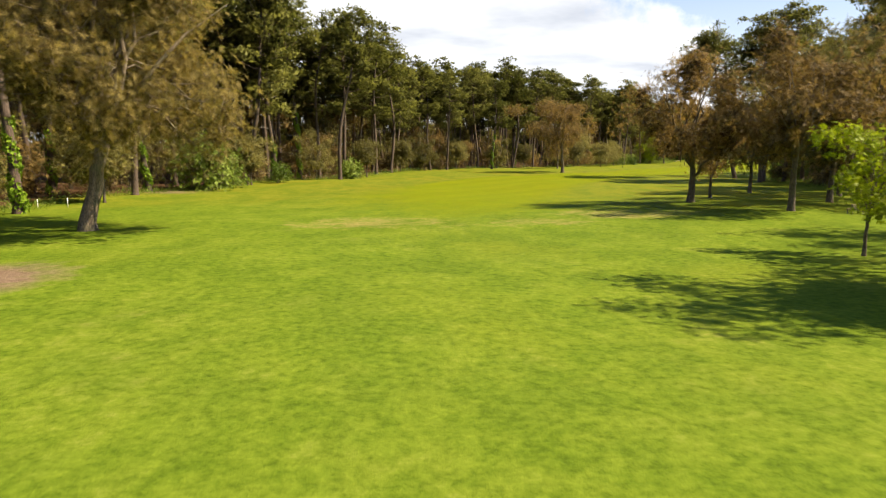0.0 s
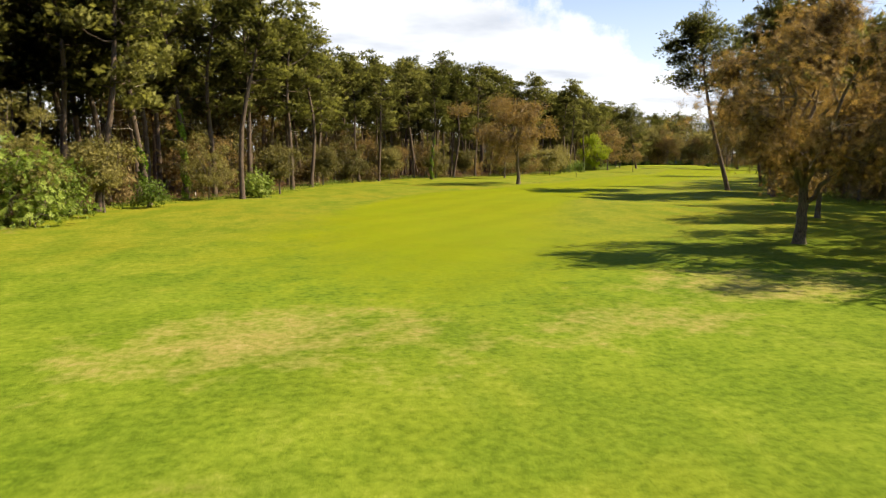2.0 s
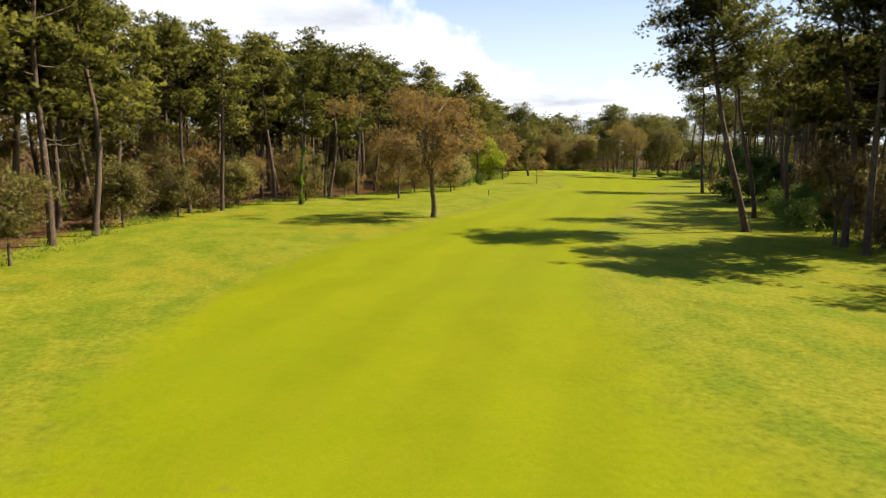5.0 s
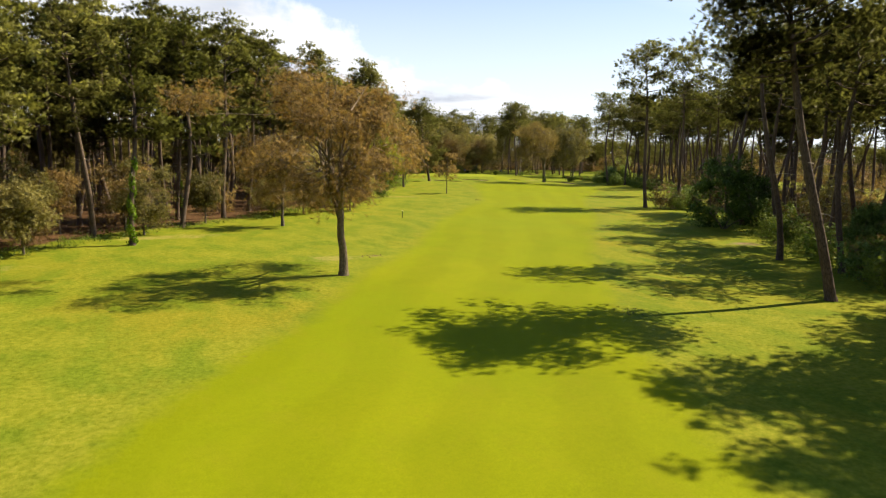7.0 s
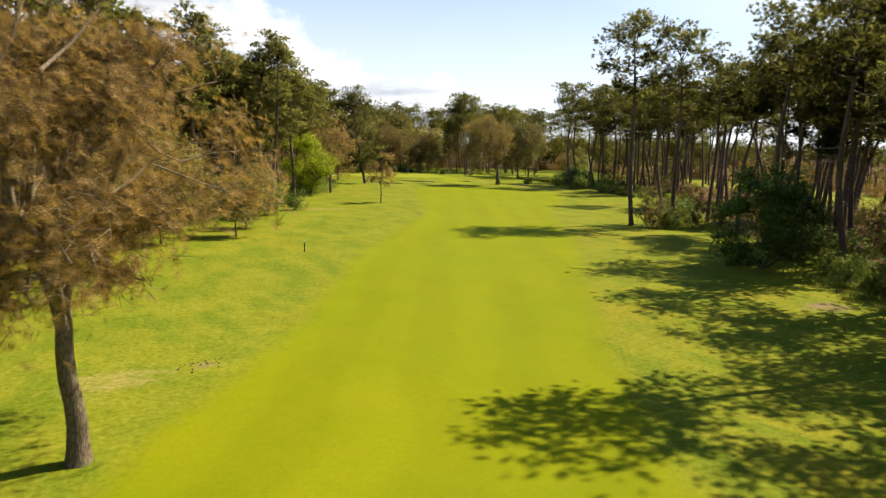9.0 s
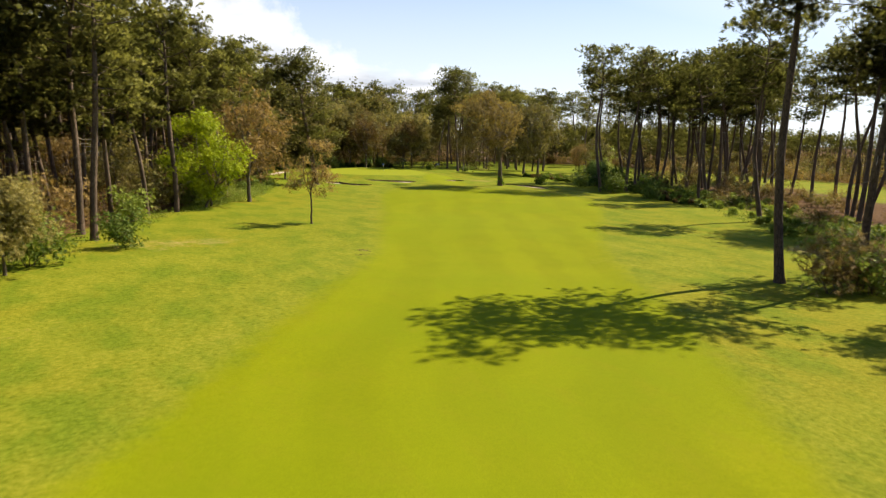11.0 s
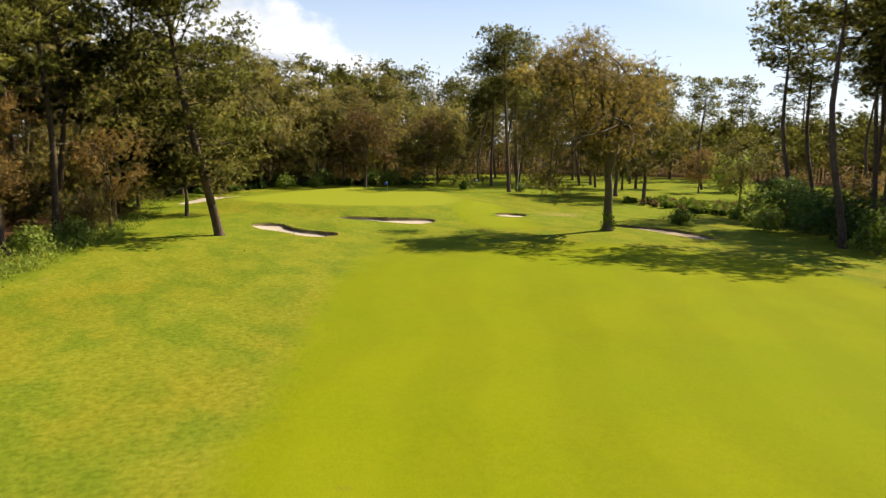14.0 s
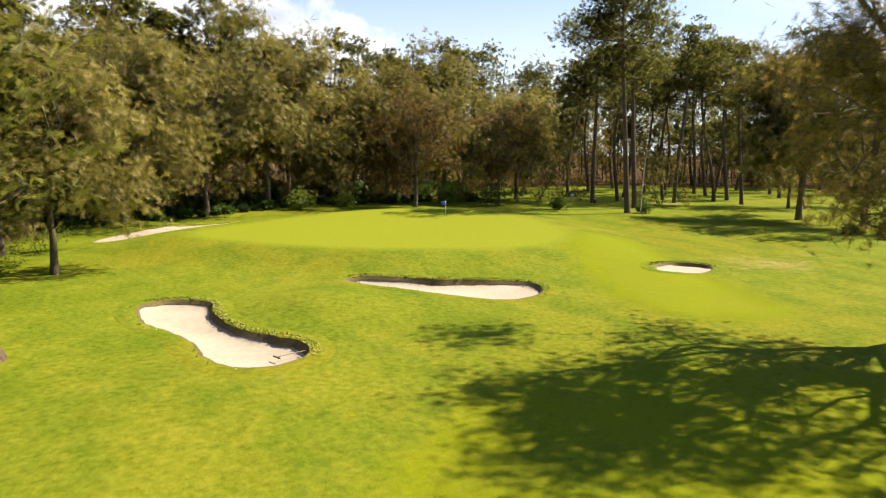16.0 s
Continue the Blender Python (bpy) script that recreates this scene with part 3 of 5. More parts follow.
def make_broadleaf(seed, tall, fork, wide, leaves, mat, bark=None, limbs=7, tips=130, leaf=0.26, cluster=1.05, girth=0.026, lean=(0, 0), bottom=0.32, name="oak_tree", label="", stems=1,
                   category="oak tree", ivy=0.0, lumpy=0.3, twigs=6, crown_label="", droop=0.0, flat=0.8, split=False, shift=(0, 0)):
    """A broad-leaved tree or shrub: trunk, spreading limbs, twigs to every leaf cluster, uneven crown."""
    rng = np.random.default_rng(seed)
    thing = new(name)
    bark = bark or OAK_BARK
    trunk, wood = Wood(), Wood()
    zf = tall * fork
    lean = np.array([lean[0], lean[1], 0.0])
    n = 8
    t = np.linspace(-0.06, 1, n)
    ends = []
    for s in range(stems):
        off = np.zeros(3) if stems == 1 else np.append(rng.normal(0, 0.05 * wide, 2), 0)
        spread = np.zeros(3) if stems == 1 else np.append(rng.normal(0, 0.16 * wide, 2), 0)
        path = off + np.stack([0 * t, 0 * t, t * zf], 1) + (lean + spread) * (np.clip(t, 0, 1)[:, None] ** 1.3) + rng.normal(0, 0.008 * zf, (n, 3)) * [1, 1, 0] * (t > 0.05)[:, None]
        rad = tall * girth * np.interp(t, [-0.06, 0, 0.12, 0.4, 1.0], [1.55, 1.35, 1.05, 0.92, 0.74]) / (1 if stems == 1 else 1.6)
        trunk.limb(path, rad, 10 if stems == 1 else 5)
        ends.append((path, rad))
    middle = np.array([lean[0] * 1.4 + shift[0], lean[1] * 1.4 + shift[1], tall * (1 + bottom) / 2])
    half = np.array([wide / 2, wide / 2, tall * (1 - bottom) / 2])
    # uneven shell: lobes pushed in and out
    lobes = unit(rng.normal(size=(9, 3)))
    push = rng.normal(0, lumpy, 9)

    def shell(way):
        return 1 + ((np.maximum(way @ lobes.T, 0) ** 5) * push).sum(-1)

    # the crown is a heap of boughs, each with its own tuft of twigs
    boughs = max(6, tips // 8)
    way = unit(rng.normal(size=(boughs * 6, 3)) * [1, 1, 0.95])
    kept = [way[0]]
    for w in way[1:]:
        if len(kept) < boughs and max(float(w @ q) for q in kept) < 1 - 1.5 / boughs:
            kept.append(w)
    way = np.array(kept)
    boughs = len(way)
    heart = middle + way * half * ((0.40 + 0.52 * rng.random(boughs) ** 0.55) * shell(way))[:, None]
    stout = min(half) * 1.75 / math.sqrt(boughs) * rng.uniform(0.65, 1.3, boughs)
    owner = rng.integers(0, boughs, tips)
    spot = heart[owner] + unit(rng.normal(size=(tips, 3))) * (stout[owner] * rng.random(tips) ** 0.4)[:, None] * [1.15, 1.15, 0.7]
    spot[:, 2] -= droop * np.hypot(spot[:, 0] - middle[0], spot[:, 1] - middle[1]) ** 1.2
    spot[:, 2] = np.maximum(spot[:, 2], tall * bottom * 0.75 * rng.uniform(0.8, 1.15, tips))
    heart[:, 2] = np.maximum(heart[:, 2] - 0.35 * stout, tall * bottom)
    mains = []
    for k in range(limbs):
        path, rad = ends[k % stems]
        az = k * 2 * np.pi / limbs + rng.normal(0, 0.3)
        rise = 0.25 + 0.75 * ((k * 0.618) % 1)
        way_k = unit(np.array([math.cos(az) * (1.15 - rise), math.sin(az) * (1.15 - rise), 0.25 + rise]))
        tip = middle + way_k * half * 0.8 * np.array([1, 1, 0.9])
        f = 1.0 if k % 3 else rng.uniform(0.72, 0.98)
        a = np.array([np.interp(f, t, path[:, c]) for c in range(3)])
        limb = curve_between(rng, a, tip, 8, 0.06, 0.09)
        r0 = np.interp(f, t, rad) * (0.62 if limbs > 4 else 0.8)
        if split:
            piece = Wood()
            piece.limb(limb, np.linspace(r0, r0 * 0.16, 8), 7)
            part("limb", piece.mesh("limb", bark), thing)
        else:
            trunk.limb(limb[::2] if stems > 1 else limb, np.linspace(r0, r0 * 0.16, 8)[::2] if stems > 1 else np.linspace(r0, r0 * 0.16, 8), 4 if stems > 1 else 6)
        mains.append((limb, np.linspace(r0, r0 * 0.16, 8)))
    stem = part("trunk", trunk.mesh("trunk", bark), thing)
    nodes = np.concatenate([m[0][2:] for m in mains])
    size = np.concatenate([m[1][2:] for m in mains])
    ways = []
    for k in range(boughs):
        d = np.linalg.norm(nodes - heart[k], axis=1) + 0.8 * np.maximum(nodes[:, 2] - heart[k, 2], 0)
        j = int(np.argmin(d))
        r0 = max(min(size[j] * 0.62, 0.0062 * tall), 0.014)
        line = curve_between(rng, nodes[j], heart[k], 5, 0.06, 0.12)
        wood.limb(line, np.linspace(r0, r0 * 0.3, 5), 4)
        ways.append((line, r0))
    for k in range(tips):
        line, r0 = ways[owner[k]]
        a = line[int(rng.integers(2, 5))]
        wood.limb(curve_between(rng, a, spot[k], 4 if split else 3, 0.06, 0.13), np.linspace(max(r0 * 0.36, 0.012), 0.006, 4 if split else 3), 3)
    part("branchwork", wood.mesh("branchwork", bark), thing)["kind"] = "stuff"
    if twigs:
        n = tips * twigs
        a = np.repeat(spot, twigs, 0) + rng.normal(0, 0.2 * cluster, (n, 3))
        way = rng.normal(0, 1, (n, 3)) + 0.8 * unit(a - middle) + [0, 0, 0.2]
        span = cluster * rng.uniform(0.35, 0.9, n)
        sprig = leaf_mesh("twig_spray", a + unit(way) * span[:, None] * 0.4, way, rng.normal(0, 1, (n, 3)), span, rng.uniform(0.02, 0.036, n), bark)
        part("twig_spray", sprig, thing)["kind"] = "stuff"
    per = leaves // tips
    m = per * tips
    mid = np.repeat(spot, per, 0)
    off = rng.normal(size=(m, 3)) * [1, 1, flat] * 0.5 * cluster * np.repeat(rng.uniform(0.7, 1.35, tips), per)[:, None]
    out = unit(mid + off - middle)
    face = 0.7 * out + 0.8 * unit(off) + [0, 0, 0.5] + rng.normal(0, 0.28, (m, 3))
    crown = leaf_mesh("crown", mid + off, rng.normal(0, 0.6, (m, 3)) + 0.3 * out + [0, 0, -0.15], face,
                      leaf * rng.uniform(0.8, 1.5, m), leaf * rng.uniform(0.6, 1.1, m), mat)
    part("crown", crown, thing, crown_label)
    if ivy:
        path, rad = ends[0]
        part("ivy", ivy_mesh(rng, path, rad, min(ivy, zf), int(160 * ivy), IVY_LEAVES), stem, "green ivy on the trunk")
    return tagged(thing, label, category)


def placed(x, y, turn=0.0, scale=1.0, lean=0.0, toward=0.0, sink=0.05):
    """A pose on the ground: turned, scaled, leaning by some degrees towards a compass angle from +x."""
    axis = Vector((-math.sin(radians(toward)), math.cos(radians(toward)), 0))
    return Matrix.Translation((x, y, lift(x, y) - sink)) @ Matrix.Rotation(radians(lean), 4, axis) @ Matrix.Rotation(radians(turn), 4, "Z") @ Matrix.Scale(scale, 4)


def stand(ob, x, y, turn=0.0, scale=1.0, lean=0.0, toward=0.0, sink=0.05):
    ob.matrix_basis = placed(x, y, turn, scale, lean, toward, sink)
    return ob


def another(ob, x, y, turn=0.0, scale=1.0, lean=0.0, toward=0.0, label="", group="", sink=0.05):
    c = copy_thing(ob, Matrix())
    stand(c, x, y, turn, scale, lean, toward, sink)
    return tagged(c, label, group=group)


# ---- ground: one sheet to the horizon ----
def worn_at(y):
    """Where the rough is drier and yellower."""
    return ease((y - 42) / 60) * (1 - 0.35 * ease((y - 318) / 26))


def build_ground():
    def lines(spans, far):
        out = []
        for a, b, step in spans:
            out += list(np.arange(a, b, step))
        out.append(spans[-1][1])
        lo, hi, step = [], [], 6.0
        a, b = out[0], out[-1]
        while step < far:
            a, b = a - step, b + step
            lo.append(a), hi.append(b)
            step *= 1.32
        return np.array(lo[::-1] + out + hi)

    xs = lines([(-70, 137, 1.7), (137, 188, 0.55), (188, 262, 1.9)], 900)
    ys = lines([(-12, 328, 1.7), (328, 346, 0.55), (346, 371, 1.1), (371, 389, 0.7), (389, 430, 1.9)], 900)
    gx, gy = np.meshgrid(xs, ys)
    gz = height(gx.ravel(), gy.ravel())
    nx, ny = len(xs), len(ys)
    i, j = np.meshgrid(np.arange(nx - 1), np.arange(ny - 1))
    a = (j * nx + i).ravel()
    me = quad_mesh("ground", np.stack([gx.ravel(), gy.ravel(), gz], 1), np.stack([a, a + 1, a + nx + 1, a + nx], 1), TURF, True)
    x, y = gx.ravel(), gy.ravel()

    def band(line, left, depth):
        """How far a point lies beyond a wood's edge."""
        far = line + (np.array([-60.0, 45.0]) if left else np.array([depth, -depth * 0.75]))
        return inside(np.concatenate([line, far[::-1]])[::3], x, y)

    masks = {
        "fairway": np.maximum(np.clip(0.5 + inside(FAIRWAY, x, y) / (5.0 + 26.0 * ease((125 - y) / 55)), 0, 1) * (1 - 0.35 * ease((90 - y) / 40)) * (1 - 0.45 * ease((y - 300) / 18)), np.clip(0.5 + inside(APPROACH, x, y) / 4.0, 0, 1) * 0.85),
        "green": np.maximum(np.clip(0.5 + inside(GREEN, x, y) / 6.0, 0, 1), 0.46 * np.clip(0.5 + inside(APPROACH, x, y) / 5.0, 0, 1)),
        "litter": np.clip(np.maximum(0.5 + (band(LEFT_EDGE, True, 60) - 3.0) / 8, 0.38 + (band(RIGHT_EDGE, False, 42) - 5) / 14), 0, 0.95),
    }
    outer = np.concatenate([FAR_EDGE, LEFT_EDGE])[::3]
    masks["litter"] = np.maximum(masks["litter"], np.clip(0.5 - (inside(outer, x, y) + 3) / 9, 0, 0.95))
    dry = np.zeros_like(x)
    for cx, cy, rx, ry, s in ((-4, 54, 8, 5.5, 0.62), (9, 54, 7, 4, 0.45), (18, 60, 10, 5, 0.58), (38, 181, 4, 2.5, 0.62), (84, 262, 9, 5, 0.5), (-14, 130, 9, 3, 0.45), (24, 206, 10, 3.5, 0.5), (186, 340, 8, 5, 0.5), (4, 188, 8, 3, 0.5), (118, 236, 4, 2, 0.4)):
        dry = np.maximum(dry, s * np.exp(-((x - cx) / rx) ** 2 - ((y - cy) / ry) ** 2))
    earth = np.zeros_like(x)
    for cx, cy, rx, ry, s in ((-20, 29, 4.5, 5.0, 0.95), (42.6, 182, 1.6, 0.8, 0.6), (91, 171, 3.5, 1.8, 0.75), (146, 229, 5, 3.5, 0.6), (100.8, 251.4, 1.0, 0.6, 0.6), (-33, 90, 7, 6, 0.6), (190, 283, 5, 3, 0.6), (226, 392, 6, 3, 0.55)):
        earth = np.maximum(earth, s * np.exp(-((x - cx) / rx) ** 2 - ((y - cy) / ry) ** 2))
    masks["worn"] = worn_at(y)
    masks["dry"], masks["earth"] = dry, earth
    for key, value in masks.items():
        me.attributes.new(key, "FLOAT", "POINT").data.foreach_set("value", np.asarray(value, np.float32))
    tagged(new("ground", me), "mown grass fairway, rough and leaf litter", "ground", kind="structure")


build_ground()


def build_bunker(outline, label, deep, sand):
    """A sand hollow: pale sand floor, a cut earth lip, a turf rim that rolls over it."""
    thing = new("sand_bunker")
    c = outline.mean(0)
    z0 = swell(outline[:, 0], outline[:, 1])
    n = len(outline)
    thing.location = (c[0], c[1], float(z0.mean()))
    nxt, prv = np.roll(outline, -1, 0), np.roll(outline, 1, 0)
    way = unit(nxt - prv)
    normal = np.stack([way[:, 1], -way[:, 0]], 1)
    if (normal * (outline - c)).sum() < 0:
        normal = -normal
    rng = np.random.default_rng(7)
    k = np.arange(n)
    wob = 0.10 * np.sin(k * 0.9) + 0.08 * np.sin(k * 2.3 + 1) + rng.normal(0, 0.03, n)
    # the far, uphill side is cut steep and the near side runs out flat
    back = ease(((normal @ np.array([0.66, 0.75])) + 0.1) / 0.8)
    drop = 0.025 + 0.24 * back * (0.35 + 0.65 * ease(0.5 + 0.5 * np.sin(k * 0.42 + 2.0) + 0.25 * np.sin(k * 1.3)))

    def ring(off, z):
        return np.concatenate([outline + normal * np.asarray(off)[:, None] - c, (z - z0.mean())[:, None]], 1)

    def strip(rings):
        v = np.concatenate(rings)
        q = [np.stack([r * n + k, r * n + (k + 1) % n, (r + 1) * n + (k + 1) % n, (r + 1) * n + k], 1) for r in range(len(rings) - 1)]
        return v, np.concatenate(q)

    one = np.ones(n)
    rim = []
    for off, up, bank in ((1.3, -0.05, 0.0), (0.95, 0.012, 0.0), (0.4, 0.02, 0.03), (0.1, 0.012, 0.06), (-0.02, -0.012, 0.03)):
        edge = off + wob * (0.5 if off < 0.3 else 0.0)
        rim.append(ring(edge, swell(*(outline + normal * edge[:, None]).T) + up + bank * back))
    v, q = strip(rim)
    me = quad_mesh("turf_rim", v, q, TURF, True)
    me.attributes.new("worn", "FLOAT", "POINT").data.foreach_set("value", np.asarray(worn_at(v[:, 1] + c[1]), np.float32))
    turf = part("turf_rim", me, thing)
    v, q = strip([ring(-0.02 + wob * 0.5, z0 - 0.012 + 0.03 * back), ring(-0.10 + wob * 0.4, z0 - drop * 0.6), ring(-0.22 + wob * 0.3, z0 - drop - 0.08)])
    part("cut_lip", quad_mesh("cut_lip", v, q, LIP, True), thing, "dark cut earth and turf edge")
    # the sand runs down from the edge to a floor that fills the hollow
    bm = bmesh.new()
    floor = float(z0.mean()) - deep
    loops = []
    for off, f in ((0.06, 0.0), (0.22, 0.45), (0.42, 0.8)):
        z = (z0 - drop) * (1 - f) + floor * f - z0.mean()
        flat = outline - normal * off - c
        loops.append([bm.verts.new((float(x), float(y), float(h))) for (x, y), h in zip(flat, z + rng.normal(0, 0.008, n))])
    for one_loop, two in zip(loops, loops[1:]):
        for i in range(n):
            bm.faces.new((one_loop[i], one_loop[(i + 1) % n], two[(i + 1) % n], two[i]))
    bm.edges.ensure_lookup_table()
    rim_edges = [bm.edges.get((loops[-1][i], loops[-1][(i + 1) % n])) for i in range(n)]
    bmesh.ops.triangle_fill(bm, use_beauty=True, use_dissolve=False, edges=rim_edges)
    bmesh.ops.recalc_face_normals(bm, faces=bm.faces[:])
    part("sand", bm_mesh("sand", bm, sand, True), thing, "pale raked bunker sand")
    # uncut grass hangs over the far lip
    k = rng.choice(n, 12 * n, p=(back + 0.03) / (back + 0.03).sum())
    m = len(k)
    edge = outline[k] + normal[k] * rng.uniform(-0.04, 0.45, m)[:, None] + way[k] * rng.uniform(-0.35, 0.35, m)[:, None] - c
    foot = np.concatenate([edge, (swell(*(edge + c).T) - z0.mean() + 0.07)[:, None]], 1)
    lie = np.concatenate([-normal[k] * 0.5, np.full((m, 1), 0.7)], 1) + rng.normal(0, 0.4, (m, 3))
    part("lip_grass", leaf_mesh("lip_grass", foot, lie, rng.normal(0, 0.5, (m, 3)) + [0.6, -0.4, 0.9], rng.uniform(0.10, 0.24, m), rng.uniform(0.04, 0.08, m), LONG_GRASS), turf, "long yellow-green grass over the lip")["kind"] = "stuff"
    return tagged(thing, label, "sand bunker")


for line, deep, words in zip(BUNKERS, (0.42, 0.42, 0.3, 0.08, 0.25), ("kidney-shaped sand bunker with a dark turf lip", "long pale sand bunker below the green", "small round sand bunker beside the green",
                                 "sand bunker at the back corner of the green", "narrow dusty sand bunker beside the brown oak")):
    build_bunker(line, words, deep, PATH_SAND if "narrow" in words else SAND)


# ---- trees ----
class Kind:
    """A tree built once and copied for each further place."""

    def __init__(self, make):
        self.make, self.first = make, None

    def put(self, x, y, turn=0.0, scale=1.0, lean=0.0, toward=0.0, label="", group="", sink=0.05):
        if self.first is None:
            self.first = self.make()
            ob = stand(self.first, x, y, turn, scale, lean, toward, sink)
            return tagged(ob, label, group=group)
        return another(self.first, x, y, turn, scale, lean, toward, label or "", group, sink)


class DeepKind:
    """A tree that stands deep in a wood, where the trees cannot be told apart: all of them become one mesh of wood and one of foliage."""
    stood = []

    def __init__(self, make):
        self.make, self.pieces = make, None

    def put(self, x, y, turn=0.0, scale=1.0, lean=0.0, toward=0.0, label="", group="", sink=0.05):
        if self.pieces is None:
            thing = self.make()
            self.pieces = []
            for ob in thing.children_recursive:
                me = ob.data
                co, nor, idx = np.empty(len(me.vertices) * 3), np.empty(len(me.loops) * 3), np.empty(len(me.loops), np.int32)
                me.vertices.foreach_get("co", co)
                me.corner_normals.foreach_get("vector", nor)
                me.loops.foreach_get("vertex_index", idx)
                self.pieces.append((me.uv_layers.active is not None, co.reshape(-1, 3), nor.reshape(-1, 3), idx.reshape(-1, 4)))
            for ob in (*thing.children_recursive, thing):
                bpy.data.objects.remove(ob)
        DeepKind.stood.append((self, np.array(placed(x, y, turn, scale, lean, toward, sink))))

    @staticmethod
    def gather():
        for leafy, name, label, mat in ((True, "deep_wood_crowns", "green crowns of the pines deep in the wood", NEEDLES), (False, "deep_wood_trunks", "brown trunks and limbs of the pines deep in the wood", PINE_BARK)):
            verts, normals, quads, count = [], [], [], 0
            for kind, m in DeepKind.stood:
                for has_uv, co, nor, idx in kind.pieces:
                    if has_uv == leafy:
                        verts.append(co @ m[:3, :3].T + m[:3, 3])
                        normals.append(nor @ m[:3, :3].T)
                        quads.append(idx + count)
                        count += len(co)
            me = quad_mesh(name, np.concatenate(verts), np.concatenate(quads), mat, True)
            if leafy:
                corners = np.array([[0, 0.5], [0.5, 1], [1, 0.5], [0.5, 0]], np.float32)
                me.uv_layers.new(name="spray").data.foreach_set("uv", np.tile(corners, (count // 4, 1)).ravel())
                me.normals_split_custom_set_from_vertices(unit(np.concatenate(normals)))
            tagged(new(name, me), label, "woods", kind="stuff")


PINES = [Kind(lambda s=s, b=b, w=w, q=q: make_pine(s, 28, b, w, 22, 3, 44, 1.0, q)) for s, b, w, q in ((11, 0.40, 5.8, 1.0), (12, 0.46, 5.4, 0.8), (13, 0.34, 6.2, 1.3), (14, 0.50, 5.6, 1.6), (15, 0.42, 5.0, 0.6))]
IVY_PINES = [Kind(lambda s=s, i=i: make_pine(s, 28, 0.46, 5.6, 22, 3, 44, 1.0, 0.9, i, 6, "maritime pine whose trunk is wrapped in bright ivy")) for s, i in ((21, 11.0), (22, 6.5))]
BACK_PINES = [DeepKind(lambda s=s, b=b: make_pine(s, 28, b, 5.6, 18, 2, 32, 1.3, 1.2, 0, 4)) for s, b in ((31, 0.5), (32, 0.58), (33, 0.45), (34, 0.62))]
THIN_PINES = [Kind(lambda s=s, b=b, q=q: make_pine(s, 27, b, 5.9, 18, 3, 32, 1.0, q * 0.7, 0, 10, "slender maritime pine with a high open crown")) for s, b, q in ((41, 0.62, 1.2), (42, 0.68, 1.8), (43, 0.58, 1.5), (44, 0.70, 0.9))]
BROWN = "brown-leaved oak with a thin spring crown and crooked limbs"
OAKS = [Kind(lambda s=s, m=m, w=w: make_broadleaf(s, 17, 0.30, w, 2500, m, None, 8, 140, 0.92, 1.35, 0.017, label=BROWN, bottom=0.24, twigs=4)) for s, m, w in
        ((51, OAK_LEAVES, 12.5), (52, OLIVE_LEAVES, 13.5), (53, OAK_LEAVES, 11.5), (54, OAK_LEAVES, 11.0))]
BACK_OAKS = [Kind(lambda s=s, m=m: make_broadleaf(s, 17, 0.30, 12.5, 1450, m, None, 6, 90, 1.15, 1.8, 0.016, label=BROWN, bottom=0.2, twigs=3)) for s, m in ((56, OAK_LEAVES), (57, OLIVE_LEAVES), (58, OLIVE_LEAVES))]
ROUND_OAKS = [Kind(lambda s=s, m=m: make_broadleaf(s, 17, 0.26, 15.0, 4600, m, None, 8, 200, 0.95, 1.45, 0.016, label="round-crowned brown oak on the wood's edge", bottom=0.10, twigs=4)) for s, m in ((81, OLIVE_LEAVES), (82, OLIVE_LEAVES))]
BRUSH = [Kind(lambda s=s, m=m, h=h: make_broadleaf(s, h, 0.3, h * 0.9, 420, m, TWIG_BARK, 5, 42, 0.85, 1.25, 0.014, bottom=0.08, name="shrub", label=lb, stems=4, category="shrub", twigs=3)) for s, m, h, lb in
         ((61, OAK_LEAVES, 6.0, "brown leafless-looking understorey shrub under the pines"), (62, OLIVE_LEAVES, 5.0, "olive-brown understorey shrub at the wood's edge"),
          (63, DRY_LEAVES, 4.5, "dry brown broom shrub at the wood's edge"), (64, OLIVE_LEAVES, 7.5, "tall olive-brown thicket under the pines"))]
GREEN_BUSH = [Kind(lambda s=s, m=m, h=h, lb=lb: make_broadleaf(s, h, 0.25, h * 0.95, 900, m, TWIG_BARK, 6, 70, 0.45, 0.95, 0.014, bottom=0.06, name="bush", label=lb, stems=4, category="bush", twigs=2)) for s, m, h, lb in
              ((71, SHRUB_LEAVES, 5.0, "dark evergreen bush at the edge of the pines"), (72, SPRING_LEAVES, 3.6, "light green leafy bush at the wood's edge"), (73, SPRING_LEAVES, 2.4, "low fresh green bush on the rough"))]


def pick(rng, kinds):
    return kinds[int(rng.integers(len(kinds)))]


taken = []


def room(x, y, gap):
    if any((x - a) ** 2 + (y - b) ** 2 < gap * gap for a, b in taken):
        return False
    taken.append((x, y))
    return True


# single oaks on the open grass
oak = make_broadleaf(101, 19.5, 0.33, 17.4, 9500, HAZE_LEAVES, PALE_BARK, 11, 330, 0.72, 1.35, 0.020, bottom=0.31, lumpy=0.4, label="large brown oak with a furrowed trunk, alone on the fairway's edge", lean=(-0.25, 0.1), split=True, twigs=14)
stand(oak, 34.8, 171.9, 0)
oak = make_broadleaf(102, 21.0, 0.36, 20.5, 13500, GOLD_LEAVES, PALE_BARK, 12, 380, 0.80, 1.6, 0.0235, bottom=0.19, label="big leaning oak with pale bark and golden-brown leaves", lean=(1.7, 0.4), split=True, twigs=14)
stand(oak, -22.9, 46.6, 0)
